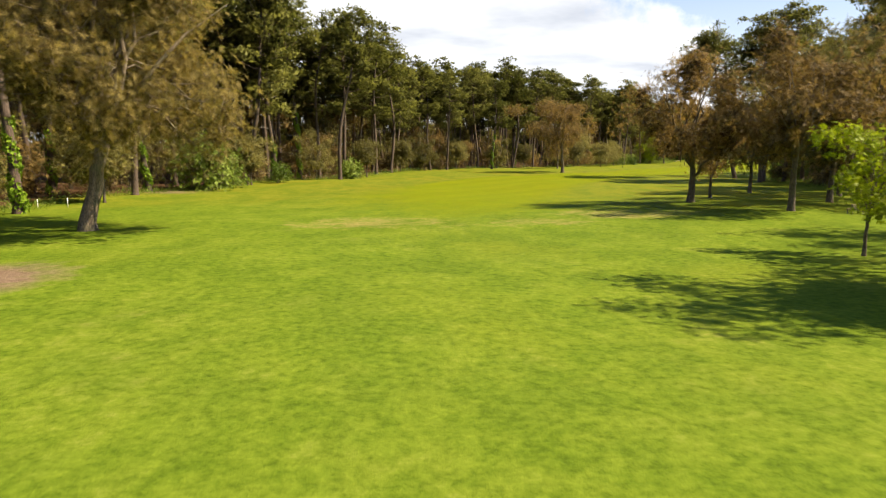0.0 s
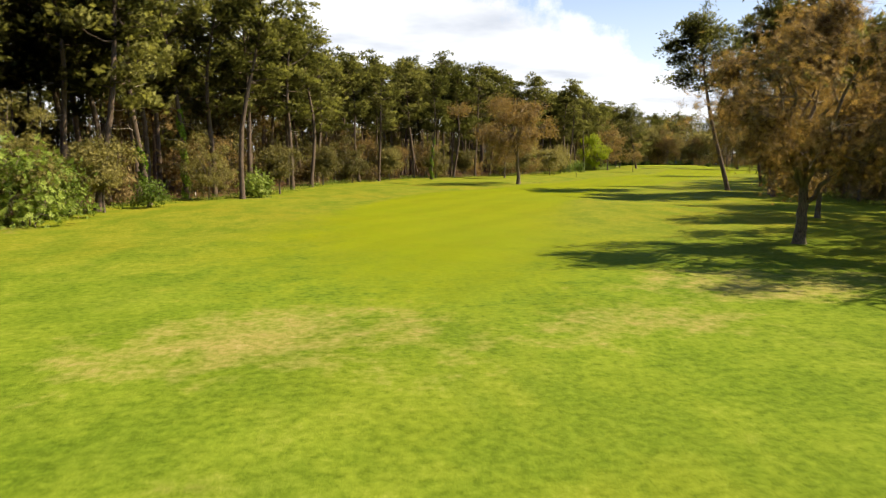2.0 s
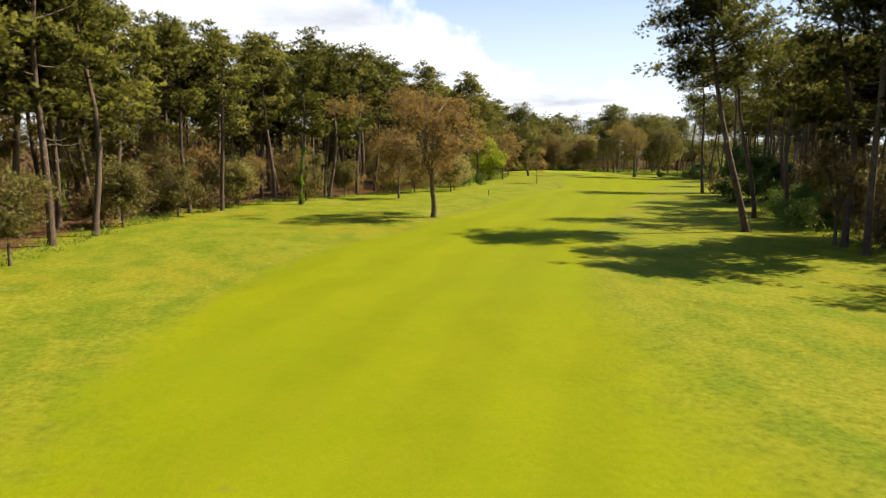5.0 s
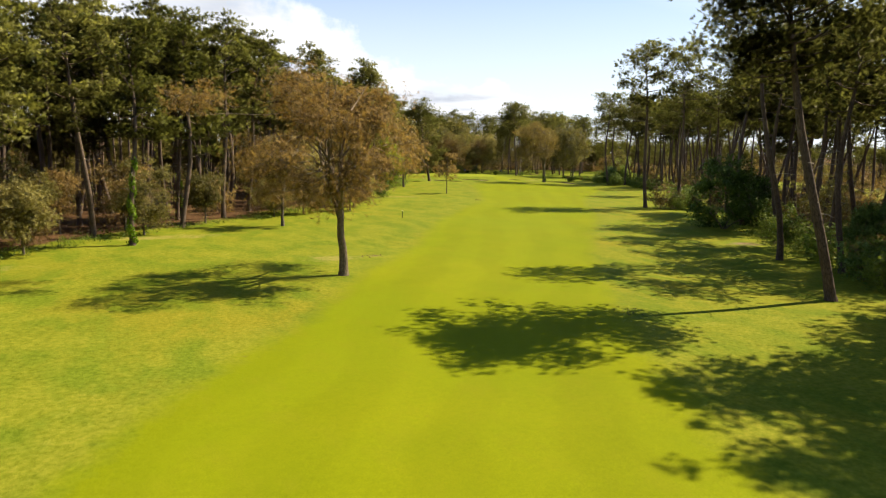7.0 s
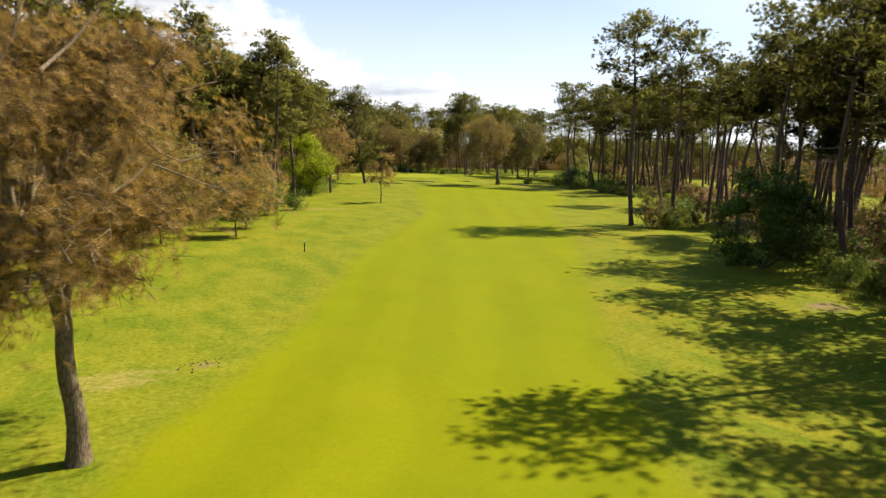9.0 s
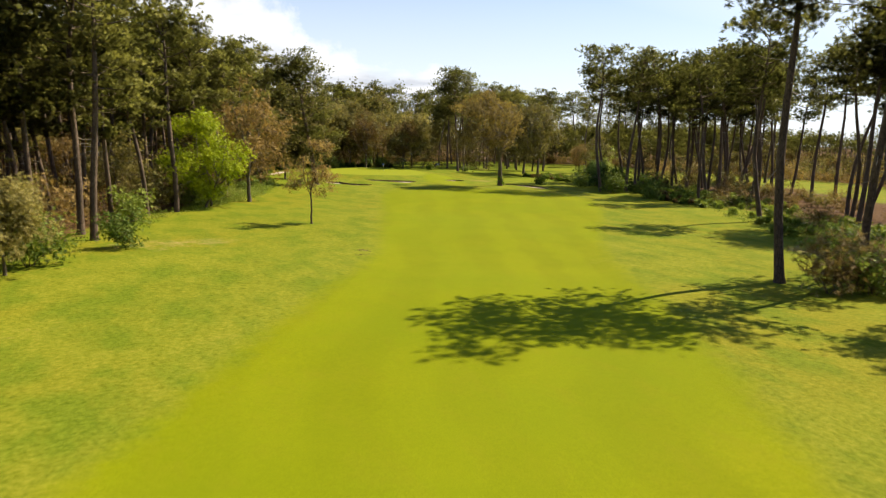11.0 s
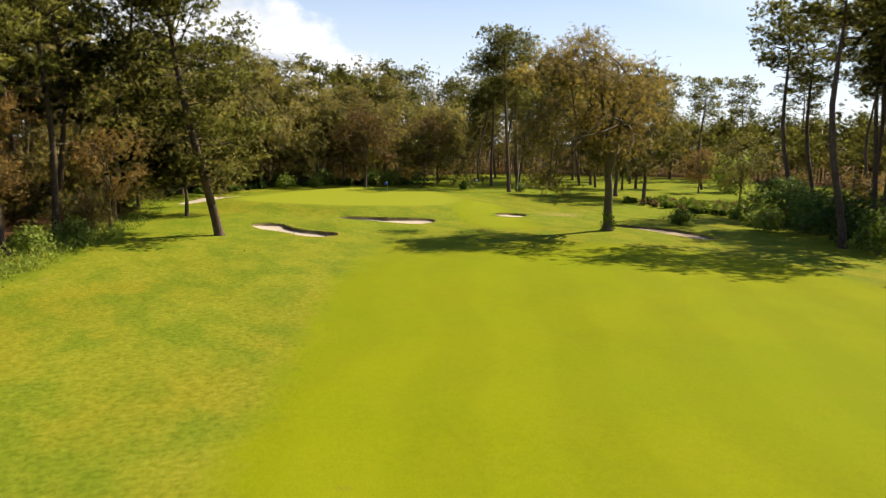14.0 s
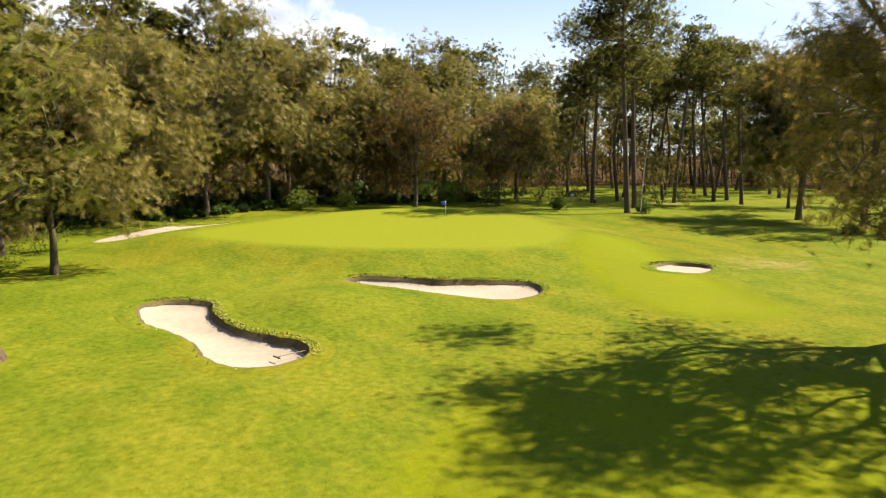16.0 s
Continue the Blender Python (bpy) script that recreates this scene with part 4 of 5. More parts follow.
oak = make_broadleaf(103, 14.5, 0.26, 14.5, 7500, HAZE_LEAVES, None, 9, 220, 0.75, 1.25, 0.026, bottom=0.22, label="rust-coloured oak with drooping side branches", droop=0.05, split=True, twigs=14, shift=(-1.3, -2.4))
stand(oak, 28.6, 72.2, 0)
oak = make_broadleaf(104, 14.5, 0.36, 13.5, 6500, OAK_LEAVES, None, 9, 220, 0.75, 1.4, 0.021, bottom=0.30, label="shaded dark oak at the edge of the group", lean=(-0.5, 0), split=True, twigs=14)
stand(oak, 33.0, 60.2, 70)
oak = make_broadleaf(105, 24.0, 0.34, 18.5, 8200, GOLD_LEAVES, None, 12, 370, 0.78, 1.4, 0.0225, bottom=0.19, lumpy=0.5, lean=(-0.9, -0.3), shift=(-5.2, -1.2), label="tall golden-brown oak by the green, ivy at its foot", ivy=2.4, split=True, twigs=14)
stand(oak, 176.0, 321.0, 0)
for x, y in ((34.8, 171.9), (-22.9, 46.6), (28.6, 72.2), (33, 60.2), (175, 319.6)):
    taken.append((x, y))

sapling = make_broadleaf(111, 7.4, 0.34, 5.4, 1200, FRESH_LEAVES, TWIG_BARK, 7, 80, 0.5, 0.62, 0.014, name="young_tree", label="young tree in fresh yellow-green leaf", category="young tree", bottom=0.36)
stand(sapling, 24.6, 36.9, 0)
sapling = make_broadleaf(112, 10.4, 0.42, 5.6, 1600, OAK_LEAVES, TWIG_BARK, 9, 90, 0.55, 0.7, 0.012, name="young_tree", label="slim young oak with thin brown leaves on the rough", category="young tree", bottom=0.36)
stand(sapling, 104.5, 272.6, 0)
fresh = make_broadleaf(113, 15.0, 0.3, 11.5, 7500, FRESH_LEAVES, None, 8, 220, 0.58, 1.1, 0.02, bottom=0.12, name="leafy_tree", label="bushy tree in bright yellow-green spring leaf", category="tree", stems=2)
stand(fresh, 97.5, 296.0, 0)

evergreen = Kind(lambda: make_broadleaf(114, 14.0, 0.22, 12.0, 5600, SHRUB_LEAVES, None, 8, 200, 0.62, 1.25, 0.014, bottom=0.02, name="evergreen_oak", label="dense dark evergreen oak that reaches to the ground", category="evergreen tree", stems=3, twigs=2, lumpy=0.22))
for x, y, s, turn in ((105, 185, 0.86, 0), (114.5, 186.5, 0.6, 90), (120, 191, 0.6, 30), (86, 152.5, 0.55, 60), (82, 146, 0.45, 120), (205, 316, 0.5, 10), (211, 322.5, 0.45, 100), (199, 309.5, 0.42, 220)):
    evergreen.put(x, y, turn, s, group="evergreen oaks of the right wood")
    taken.append((x, y))

# the oak group right of the start, and the off-view ones that shade the grass there
for x, y, k, s, turn in ((33.5, 79, 3, 0.62, 0), (44, 91, 1, 0.85, 40), (43, 71, 1, 1.05, 80), (46, 66, 0, 1.1, 130), (66, 132, 2, 0.7, 10), (52, 84, 3, 1.0, 60), (56, 70, 1, 1.15, 200),
                         (33, 29, 1, 1.0, 15), (40, 24, 0, 1.1, 250), (40, 43.5, 3, 1.0, 160), (58, 52, 2, 1.1, 90), (50, 38, 0, 1.15, 30)):
    OAKS[k].put(x, y, turn, s, group="oaks beside the start")
    taken.append((x, y))

ROUND_OAKS[0].put(24, 24.5, 0, 0.92, label="round brown oak that shades the rough", group="oaks beside the start")
ROUND_OAKS[0].put(31, 19, 90, 0.9, label="round brown oak that shades the rough", group="oaks beside the start")
taken += [(24, 24.5), (31, 19)]

def lower(y):
    """How much lower the left wood stands along the way."""
    return float(0.115 * ease((y - 140) / 60) * (1 - ease((y - 215) / 30)) + 0.12 * ease((y - 262) / 20) * (1 - ease((y - 340) / 30)))


# named pines along the left wood
for x, y, s, kind, turn in ((-34.6, 58.8, 1.12, "ivy1", 0), (-34.5, 82, 1.02, "p1", 40), (-25.1, 116.5, 1.04, "ivy1", 90), (-23.6, 130, 1.0, "ivy0", 140), (-15.9, 129, 0.98, "p3", 10), (-10.8, 152.5, 1.0, "p0", 200),
                            (-7.8, 159, 0.95, "p2", 60), (6.2, 190, 0.92, "p4", 0), (6.5, 216, 0.98, "p0", 100), (19.7, 199, 0.9, "ivy0", 30), (28, 217, 1.05, "p2", 20), (36, 227, 1.05, "p1", 70),
                            (78.5, 268.5, 1.0, "p4", 15), (92.2, 291.5, 1.08, "p1", 250), (118.5, 338.5, 1.0, "p1", 33), (1.5, 186, 0.95, "p3", 77), (-28, 108, 1.0, "p2", 5), (-33, 113, 1.02, "p0", 66), (-31, 121, 1.0, "p2", 130), (-38, 105, 1.05, "p4", 190), (-40, 118, 1.05, "p2", 250), (-36, 127, 1.05, "p0", 310), (-29, 131, 1.0, "p1", 20)):
    k = IVY_PINES[int(kind[3:])] if kind.startswith("ivy") else PINES[int(kind[1:])]
    k.put(x, y, turn, s * (1.12 - lower(y)), group="pines of the left wood")
    taken.append((x, y))

# leaning pines
lean_pine = make_pine(121, 30, 0.60, 7.2, 36, 4, 58, 0.8, 0.5, 0, 12, "leaning maritime pine with an open flat crown, on the rough", toward=(0.3, radians(215)), girth=0.0135)
stand(lean_pine, 66.8, 145.2, 0, 1, 12.5, 158)
lean_pine = make_pine(122, 27.5, 0.19, 8.0, 46, 4, 58, 0.72, 1.2, 0, 10, "leaning pine with a twisted trunk beside the green", girth=0.0165)
stand(lean_pine, 133.3, 334.6, 0, 1, 17, 165)
for x, y, k, s, turn, le, to in ((125.6, 221.4, 0, 1.24, 0, 7, 170), (112, 187, 1, 1.1, 0, 2, 0), (131.5, 217.5, 3, 1.15, 0, 4, 180), (189, 300, 1, 1.2, 0, 2, 90), (194.2, 297, 0, 1.15, 0, 2, 0), (83.5, 161.0, 1, 1.08, 80, 2, 200), (82, 153, 2, 1.0, 10, 2, 0), (100, 167.2, 3, 1.0, 50, 4, 90), (108, 166, 0, 1.05, 130, 6, 180), (167.5, 248, 0, 1.12, 60, 4, 180), (211.5, 319.2, 1, 1.12, 15, 2, 160), (223.4, 322.6, 0, 1.1, 95, 4, 150), (213.5, 309.3, 3, 1.1, 200, 3, 20), (233.2, 319.4, 2, 1.15, 140, 3, 170), (252.6, 321.6, 1, 1.1, 280, 8, 165), (262, 310, 0, 1.1, 30, 2, 90), (270, 307, 3, 1.15, 60, 2, 10), (264, 301.5, 2, 1.1, 120, 3, 100), (244, 312, 3, 1.1, 170, 6, 160), (226, 312, 2, 1.1, 230, 2, 50), (239, 303, 0, 1.1, 310, 4, 170), (256, 331, 1, 1.05, 350, 2, 20), (276, 318, 2, 1.1, 45, 3, 70), (187, 272.5, 2, 0.95, 120, 3, 180)):
    THIN_PINES[k].put(x, y, turn, s, le, to, group="pines of the right wood")
    taken.append((x, y))
for x, y, k, s, turn, le, to in ((205.9, 304.0, 0, 1.00, 0, 2, 180), (210.7, 305.6, 1, 1.10, 83, 3, 0), (209.3, 300.5, 2, 1.20, 166, 4, 150), (219.7, 303.5, 3, 1.05, 249, 3, 20), (219.7, 298.8, 0, 1.15, 332, 9, 170), (226.2, 298.8, 1, 1.00, 55, 2, 90), (224.5, 295.9, 2, 1.10, 138, 3, 200), (226.1, 292.0, 3, 1.20, 221, 3, 160), (237.1, 294.7, 0, 1.05, 304, 2, 30), (234.6, 291.0, 1, 1.15, 27, 4, 180), (233.7, 288.0, 2, 1.00, 110, 2, 10), (242.5, 289.1, 3, 1.10, 193, 3, 60)):
    THIN_PINES[k].put(x, y, turn, s, le, to, group="pines of the right wood")
    taken.append((x, y))
for x, y, k, s, turn in ((61, 89, 1, 1.05, 0), (68, 95, 0, 1.1, 50), (75, 86, 4, 1.05, 99), (62, 79, 2, 1.0, 140), (80, 101, 3, 1.1, 10), (70, 104, 0, 1.05, 210), (84, 92, 1, 1.1, 300)):
    PINES[k].put(x, y, turn, s, group="pines of the right wood")
    taken.append((x, y))
PINES[0].put(73.5, 131, 75, 1.1, 2, 180, group="pines of the right wood")
PINES[2].put(65.5, 130.4, 20, 1.08, 3, 180, group="pines of the right wood")
PINES[0].put(62.5, 125.5, 300, 1.05, 2, 180, group="pines of the right wood")
PINES[3].put(68.0, 127.4, 220, 1.1, 3, 180, group="pines of the right wood")
taken += [(66.5, 127.5), (72, 124), (70.5, 135.5), (75.5, 141.5), (68, 139)]
for seed, x, y, tall, le in ((123, 205.6, 379.8, 33, 5.0), (124, 213.5, 387.0, 33, 3.5), (125, 214.5, 398.8, 31, 2.5)):
    pine = make_pine(seed, tall, 0.56, 7.6, 26, 4, 36, 0.85, 0.35, 0, 12, "tall straight pine with a broad open crown behind the green")
    stand(pine, x, y, 0, 1, le, 153)
    tagged(pine, group="trees round the green")
    taken.append((x, y))
taken += [(66.8, 145.2), (133.3, 334.6), (104.5, 272.6), (96.5, 295), (24.6, 36.9)]

# trees round the green
for x, y, kind, s, turn in ( (222, 401, "t1", 1.0, 0), (236, 404, "t0", 1.0, 50), (252, 408, "t2", 1.1, 10),
                            (246, 420, "t3", 1.0, 80), (262, 430, "t1", 1.1, 160), (230, 395, "t3", 1.1, 30), (241, 396, "t1", 1.05, 75), (248, 399, "t0", 1.1, 140), (234, 413, "t2", 1.1, 200), (256, 415, "t3", 1.15, 250), (268, 420, "t0", 1.1, 290), (228, 424, "t1", 1.0, 320), (240, 432, "t2", 1.1, 10), (254, 440, "t0", 1.05, 60), (272, 408, "t2", 1.0, 110), (280, 424, "t1", 1.1, 170), (262, 398, "t3", 1.0, 220), (106.5, 302.5, "o0", 1.1, 0), (134.4, 356.5, "r0", 0.95, 40), (130, 368, "r1", 1.0, 90), (139.5, 386, "r0", 1.35, 10), (124, 345, "o2", 0.7, 10),
                            (150, 400, "r1", 1.4, 200), (160, 408, "r0", 1.5, 30), (171, 415, "r1", 1.35, 70), (181, 412, "r0", 1.3, 110), (181, 400, "o0", 1.1, 150), (190, 408, "r1", 1.35, 310), (199, 405, "o3", 1.0, 20),
                            (207, 412, "r0", 1.3, 260), (217.5, 352.8, "o1", 1.3, 60), (221.5, 364, "r0", 1.5, 100), (246, 362.5, "o3", 0.62, 0), (256, 361.5, "g1", 2.5, 0), (262, 374, "t1", 1.0, 0), (247, 382, "t3", 1.05, 80), (239, 388, "t0", 1.0, 150), (236, 345, "o1", 0.75, 0), (238, 378, "o1", 0.9, 44), (223, 391.5, "b3", 1.15, 0), (41.5, 213, "o3", 0.8, 70)):
    k = {"g": GREEN_BUSH, "p": PINES, "t": THIN_PINES, "o": OAKS, "r": ROUND_OAKS, "b": BRUSH}[kind[0]][int(kind[1])]
    k.put(x, y, turn, s, group="trees round the green")
    taken.append((x, y))


def along_edge(rng, line, side, near, far, lo=0.0, hi=1.0):
    """A place behind a wood's edge; side +1 lies to the left of the line's way."""
    f = (lo + (hi - lo) * rng.random()) * (len(line) - 1)
    k = min(int(f), len(line) - 2)
    p = line[k] + (line[k + 1] - line[k]) * (f - k)
    way = line[min(k + 2, len(line) - 1)] - line[max(k - 2, 0)]
    way = way / np.hypot(*way)
    d = near + (far - near) * rng.random()
    return p[0] - way[1] * side * d, p[1] + way[0] * side * d, d


def free(x, y):
    """Off the mown grass."""
    px, py = np.array([x]), np.array([y])
    return inside(FAIRWAY, px, py)[0] < -6 and inside(GREEN, px, py)[0] < -8


def scatter(count, kinds, line, side, near, far, gap, size, group, lo=0.0, hi=1.0, lean=2.0, tries=14):
    rng = np.random.default_rng(count * 13 + int(near * 10) + int(hi * 100))
    made = 0
    for _ in range(count * tries):
        if made >= count:
            break
        x, y, d = along_edge(rng, line, side, near, far, lo, hi)
        if free(x, y) and room(x, y, gap):
            big = (size[0] + (size[1] - size[0]) * rng.random()) * (1 - (lower(y) if line is LEFT_EDGE else 0))
            pick(rng, kinds).put(x, y, rng.random() * 360, big, abs(rng.normal(0, lean)), rng.random() * 360, group=group)
            made += 1


for x, y, k, s in ((60, 232, 0, 0.52), (64, 240, 1, 0.46), (70, 252, 0, 0.5), (50, 229, 0, 0.5), (44, 226, 1, 0.42), (-37, 78, 0, 0.6), (-33, 71, 0, 0.5), (-31, 97, 1, 0.55), (-27, 107, 0, 0.5), (-20, 127, 1, 0.45), (-12, 142, 0, 0.5), (-6, 168, 0, 0.5), (0, 181, 1, 0.5), (9, 196, 0, 0.5), (22, 209, 1, 0.5), (32, 221, 0, 0.5), (-40, 60, 0, 0.6)):
    ROUND_OAKS[k].put(x, y, (x * 71) % 360, s, label="low olive-brown oak at the foot of the pines", group="oaks in the left wood")
    taken.append((x, y))
scatter(56, PINES + IVY_PINES[1:], LEFT_EDGE, 1, 2, 14, 4.6, (1.02, 1.22), "pines of the left wood", 0.05, 0.80)
scatter(20, PINES, LEFT_EDGE, 1, 4, 22, 4.2, (1.04, 1.2), "pines of the left wood", 0.12, 0.42)
scatter(18, BACK_PINES, LEFT_EDGE, 1, 14, 40, 4.0, (1.05, 1.25), "pines of the left wood", 0.12, 0.42)
scatter(72, BACK_PINES, LEFT_EDGE, 1, 12, 36, 4.4, (1.05, 1.3), "pines of the left wood", 0.04, 0.84)
scatter(26, OAKS, LEFT_EDGE, 1, 3, 14, 5.5, (0.55, 0.9), "oaks in the left wood", 0.05, 0.8)
scatter(24, BACK_OAKS, LEFT_EDGE, 1, 8, 40, 5.0, (1.1, 1.5), "oaks behind the green", 0.76, 1.0)
scatter(36, BACK_PINES, LEFT_EDGE, 1, 14, 44, 4.6, (0.98, 1.18), "pines behind the green", 0.76, 1.0)
scatter(85, BRUSH, LEFT_EDGE, 1, 1.5, 14, 2.4, (0.7, 1.3), "understorey shrubs", 0.05, 0.97)
scatter(40, BRUSH[:3] + BACK_OAKS[:2], LEFT_EDGE, 1, 12, 50, 3.4, (0.7, 1.3), "understorey shrubs", 0.05, 0.97)
scatter(24, THIN_PINES, RIGHT_EDGE, -1, 4, 42, 3.4, (0.92, 1.12), "pines of the right wood", 0.0, 0.26, 4)
scatter(40, THIN_PINES + PINES[1:2], RIGHT_EDGE, -1, 3, 36, 3.2, (0.92, 1.12), "pines of the right wood", 0.24, 0.56, 4)
scatter(14, THIN_PINES, FAR_EDGE, 1, -6, 28, 4.5, (1.0, 1.2), "pines behind the green", 0.0, 0.2)
scatter(28, THIN_PINES, RIGHT_EDGE, -1, 8, 36, 3.2, (0.95, 1.2), "pines of the right wood", 0.5, 1.0, 5)
scatter(58, BRUSH, RIGHT_EDGE, -1, 2, 36, 2.8, (0.6, 1.2), "understorey shrubs", 0.0, 0.55)
scatter(16, BRUSH, RIGHT_EDGE, -1, 3, 30, 3.0, (0.5, 0.9), "understorey shrubs", 0.55, 1.0)
for x, y, k, s in ((108, 178, 1, 1.1), (113, 181, 1, 1.2), (103, 175.5, 1, 0.9), (99, 171, 1, 1.0), (127.6, 214.6, 1, 1.0), (131.5, 217.5, 1, 1.1), (137, 221, 1, 1.2), (143, 224, 1, 1.0), (77, 146, 1, 1.1), (80, 150, 0, 0.9), (87, 158, 1, 1.2), (92, 163, 1, 1.0),
                   (150, 229, 1, 0.9), (188, 296, 1, 1.3), (192, 302, 0, 1.25), (196, 292, 1, 1.2), (184, 282, 2, 1.2), (200, 306, 1, 1.0), (-24, 112, 1, 0.9), (-14.5, 133.5, 2, 1.6), (112, 322, 2, 0.9), (116, 329, 2, 1.0), (120, 335, 2, 1.0),
                   (84, 281, 1, 1.2), (97, 299, 1, 0.9), (101, 303, 2, 1.2), (-30, 101, 2, 1.1), (203, 319, 1, 1.3), (208, 312, 1, 1.4), (196, 313, 2, 1.4), (190, 322, 2, 1.0), (194, 398, 0, 0.9), (188, 404, 1, 1.0), (171, 405, 2, 1.0), (163, 402, 2, 1.2), (200, 389, 2, 0.9), (208, 379, 2, 0.8), (72, 255, 1, 1.2), (80, 262, 1, 1.0), (-29.5, 95, 1, 2.0), (-29, 102, 1, 1.5)):
    GREEN_BUSH[k].put(x, y, (x * 37) % 360, s, group="bushes along the woods")
    taken.append((x, y))
for x, y, s in ((124.8, 216.8, 1.05), (128.5, 216, 0.8), (133, 214, 0.75), (75, 126, 1.0), (70, 118, 1.1), (66, 108, 1.1), (68, 128, 1.0), (4, 187.5, 0.7), (-1, 184, 0.8)):
    BRUSH[2].put(x, y, (x * 53) % 360, s, group="bushes along the woods")
for x, y, k, s in ((228, 319, 0, 1.25), (241, 316, 3, 1.1), (250, 309, 0, 1.3), (263, 318, 3, 1.2), (272, 300, 0, 1.3), (219, 313, 3, 0.7), (235, 308, 2, 1.2), (246, 326, 0, 1.1), (268, 328, 3, 1.0), (206, 403, 3, 1.0), (213, 405, 3, 0.9), (196, 410, 3, 0.9)):
    BRUSH[k].put(x, y, (x * 29) % 360, s, group="understorey shrubs")
for x, y, s in ((69, 116, 0.75), (73, 124, 0.7), (74, 110, 0.9), (80, 118, 0.9)):
    OAKS[2].put(x, y, (x * 53) % 360, s, group="oaks beside the start")


DeepKind.gather()


# ---- woods in the distance ----
def far_woods():
    rng = np.random.default_rng(77)
    spots = []
    while len(spots) < 760:
        x, y, deep = along_edge(rng, FAR_EDGE, 1, 0, 75, *((0.0, 0.5) if len(spots) < 580 else (0.5, 1.0)))
        if all((x - a) ** 2 + (y - b) ** 2 > 9 for a, b in spots[-60:]):
            spots.append((x, y))
    for _ in range(280):
        x, y, deep = along_edge(rng, LEFT_EDGE, 1, 66, 130, 0.0, 0.9)
        spots.append((x, y))
    near = len(spots)
    for _ in range(200):
        x, y, deep = along_edge(rng, LEFT_EDGE, 1, 36, 68, 0.02, 1.0)
        spots.append((x, y))
    ring = len(spots)
    for k in range(520):
        x, y, deep = along_edge(rng, FAR_EDGE, 1, 55, 150, 0.0, 0.62) if k % 3 else along_edge(rng, LEFT_EDGE, 1, 40, 120, 0.0, 1.0)
        spots.append((x, y))
    for k in range(230):
        x, y, deep = along_edge(rng, FAR_EDGE, 1, 4, 50, 0.0, 0.26) if k % 2 else along_edge(rng, LEFT_EDGE, 1, 26, 60, 0.78, 1.0)
        spots.append((x, y))
    for k in range(70):
        spots.append((rng.uniform(-95, -34), rng.uniform(135, 265)))
    for k in range(150):
        spots.append((rng.uniform(212, 310), rng.uniform(428, 490)) if k % 2 else (rng.uniform(272, 335), rng.uniform(345, 440)))
    spots = np.array(spots)
    wood = Wood()
    kinds = {"pine": ([], [], NEEDLES, "green crowns of the distant pines", []), "oak": ([], [], OAK_LEAVES, "brown crowns of the distant oaks", []), "olive": ([], [], OLIVE_LEAVES, "olive crowns of the distant oaks", [])}
    for which, (x, y) in enumerate(spots):
        z0 = lift(x, y)
        kind = ("pine", "pine", "oak", "olive")[int(rng.integers(4))] if x > 60 and y < 470 else ("pine", "oak", "olive", "olive")[int(rng.integers(4))]
        kind = ("pine", "pine", "pine", "olive")[which % 4] if which >= near else kind
        pine = kind == "pine"
        big = 1.12 if which >= 760 else 0.56 + 0.58 * float(ease((y - 320) / 90)) * (1 - 0.85 * float(ease((x - 235) / 50)))
        tall = (rng.uniform(25, 33) if pine else rng.uniform(15, 22)) * big
        tall *= 1.0 if which < ring else 0.66 if x > 262 and y < 445 else 1.0 if x > 205 else 0.8
        if which < ring:
            wood.limb(np.array([[x, y, z0 - 0.5], [x + rng.normal(0, 0.5), y, z0 + tall * 0.5], [x + rng.normal(0, 0.8), y, z0 + tall * 0.85]]), [0.27, 0.2, 0.08], 4)
        n = 112 if which < ring else 150
        half = np.array([4.8, 4.8, tall * (0.23 if pine else 0.46)]) * rng.uniform(0.8, 1.15)
        mid = np.array([x, y, z0 + tall * (0.77 if pine else 0.52)])
        if which >= ring:
            half, mid[2] = np.array([5.4, 5.4, tall * 0.45]), z0 + tall * 0.55
        # a crown of seven or eight rounded clumps
        heap = unit(rng.normal(size=(8, 3)) + [0, 0, 0.25]) * rng.uniform(0.4, 0.72, (8, 1)) * half
        way = unit(rng.normal(size=(n, 3)) + [0, 0, 0.2])
        kinds[kind][0].append(mid + heap[rng.integers(0, 8, n)] + way * rng.random((n, 1)) ** 0.55 * half * [0.5, 0.5, 0.36])
        kinds[kind][1].append(way)
        kinds[kind][4].append(np.full(n, 0.95 if which < 760 else 1.75 if which < ring else 1.1))
    for kind, (at, out, mat, label, grow) in kinds.items():
        at, out, grow = np.concatenate(at), np.concatenate(out), np.concatenate(grow)
        n = len(at)
        me = leaf_mesh("far_woods", at, rng.normal(0, 1, (n, 3)), out + rng.normal(0, 0.3, (n, 3)) + [0, 0, 0.5], grow * rng.uniform(1.0, 1.9, n), grow * rng.uniform(0.9, 1.5, n), mat, out)
        tagged(new("far_woods", me), label, "woods", kind="stuff")
    tagged(new("far_trunks", wood.mesh("far_trunks", PINE_BARK)), "dark trunks of the distant woods", "woods", kind="stuff")


far_woods()


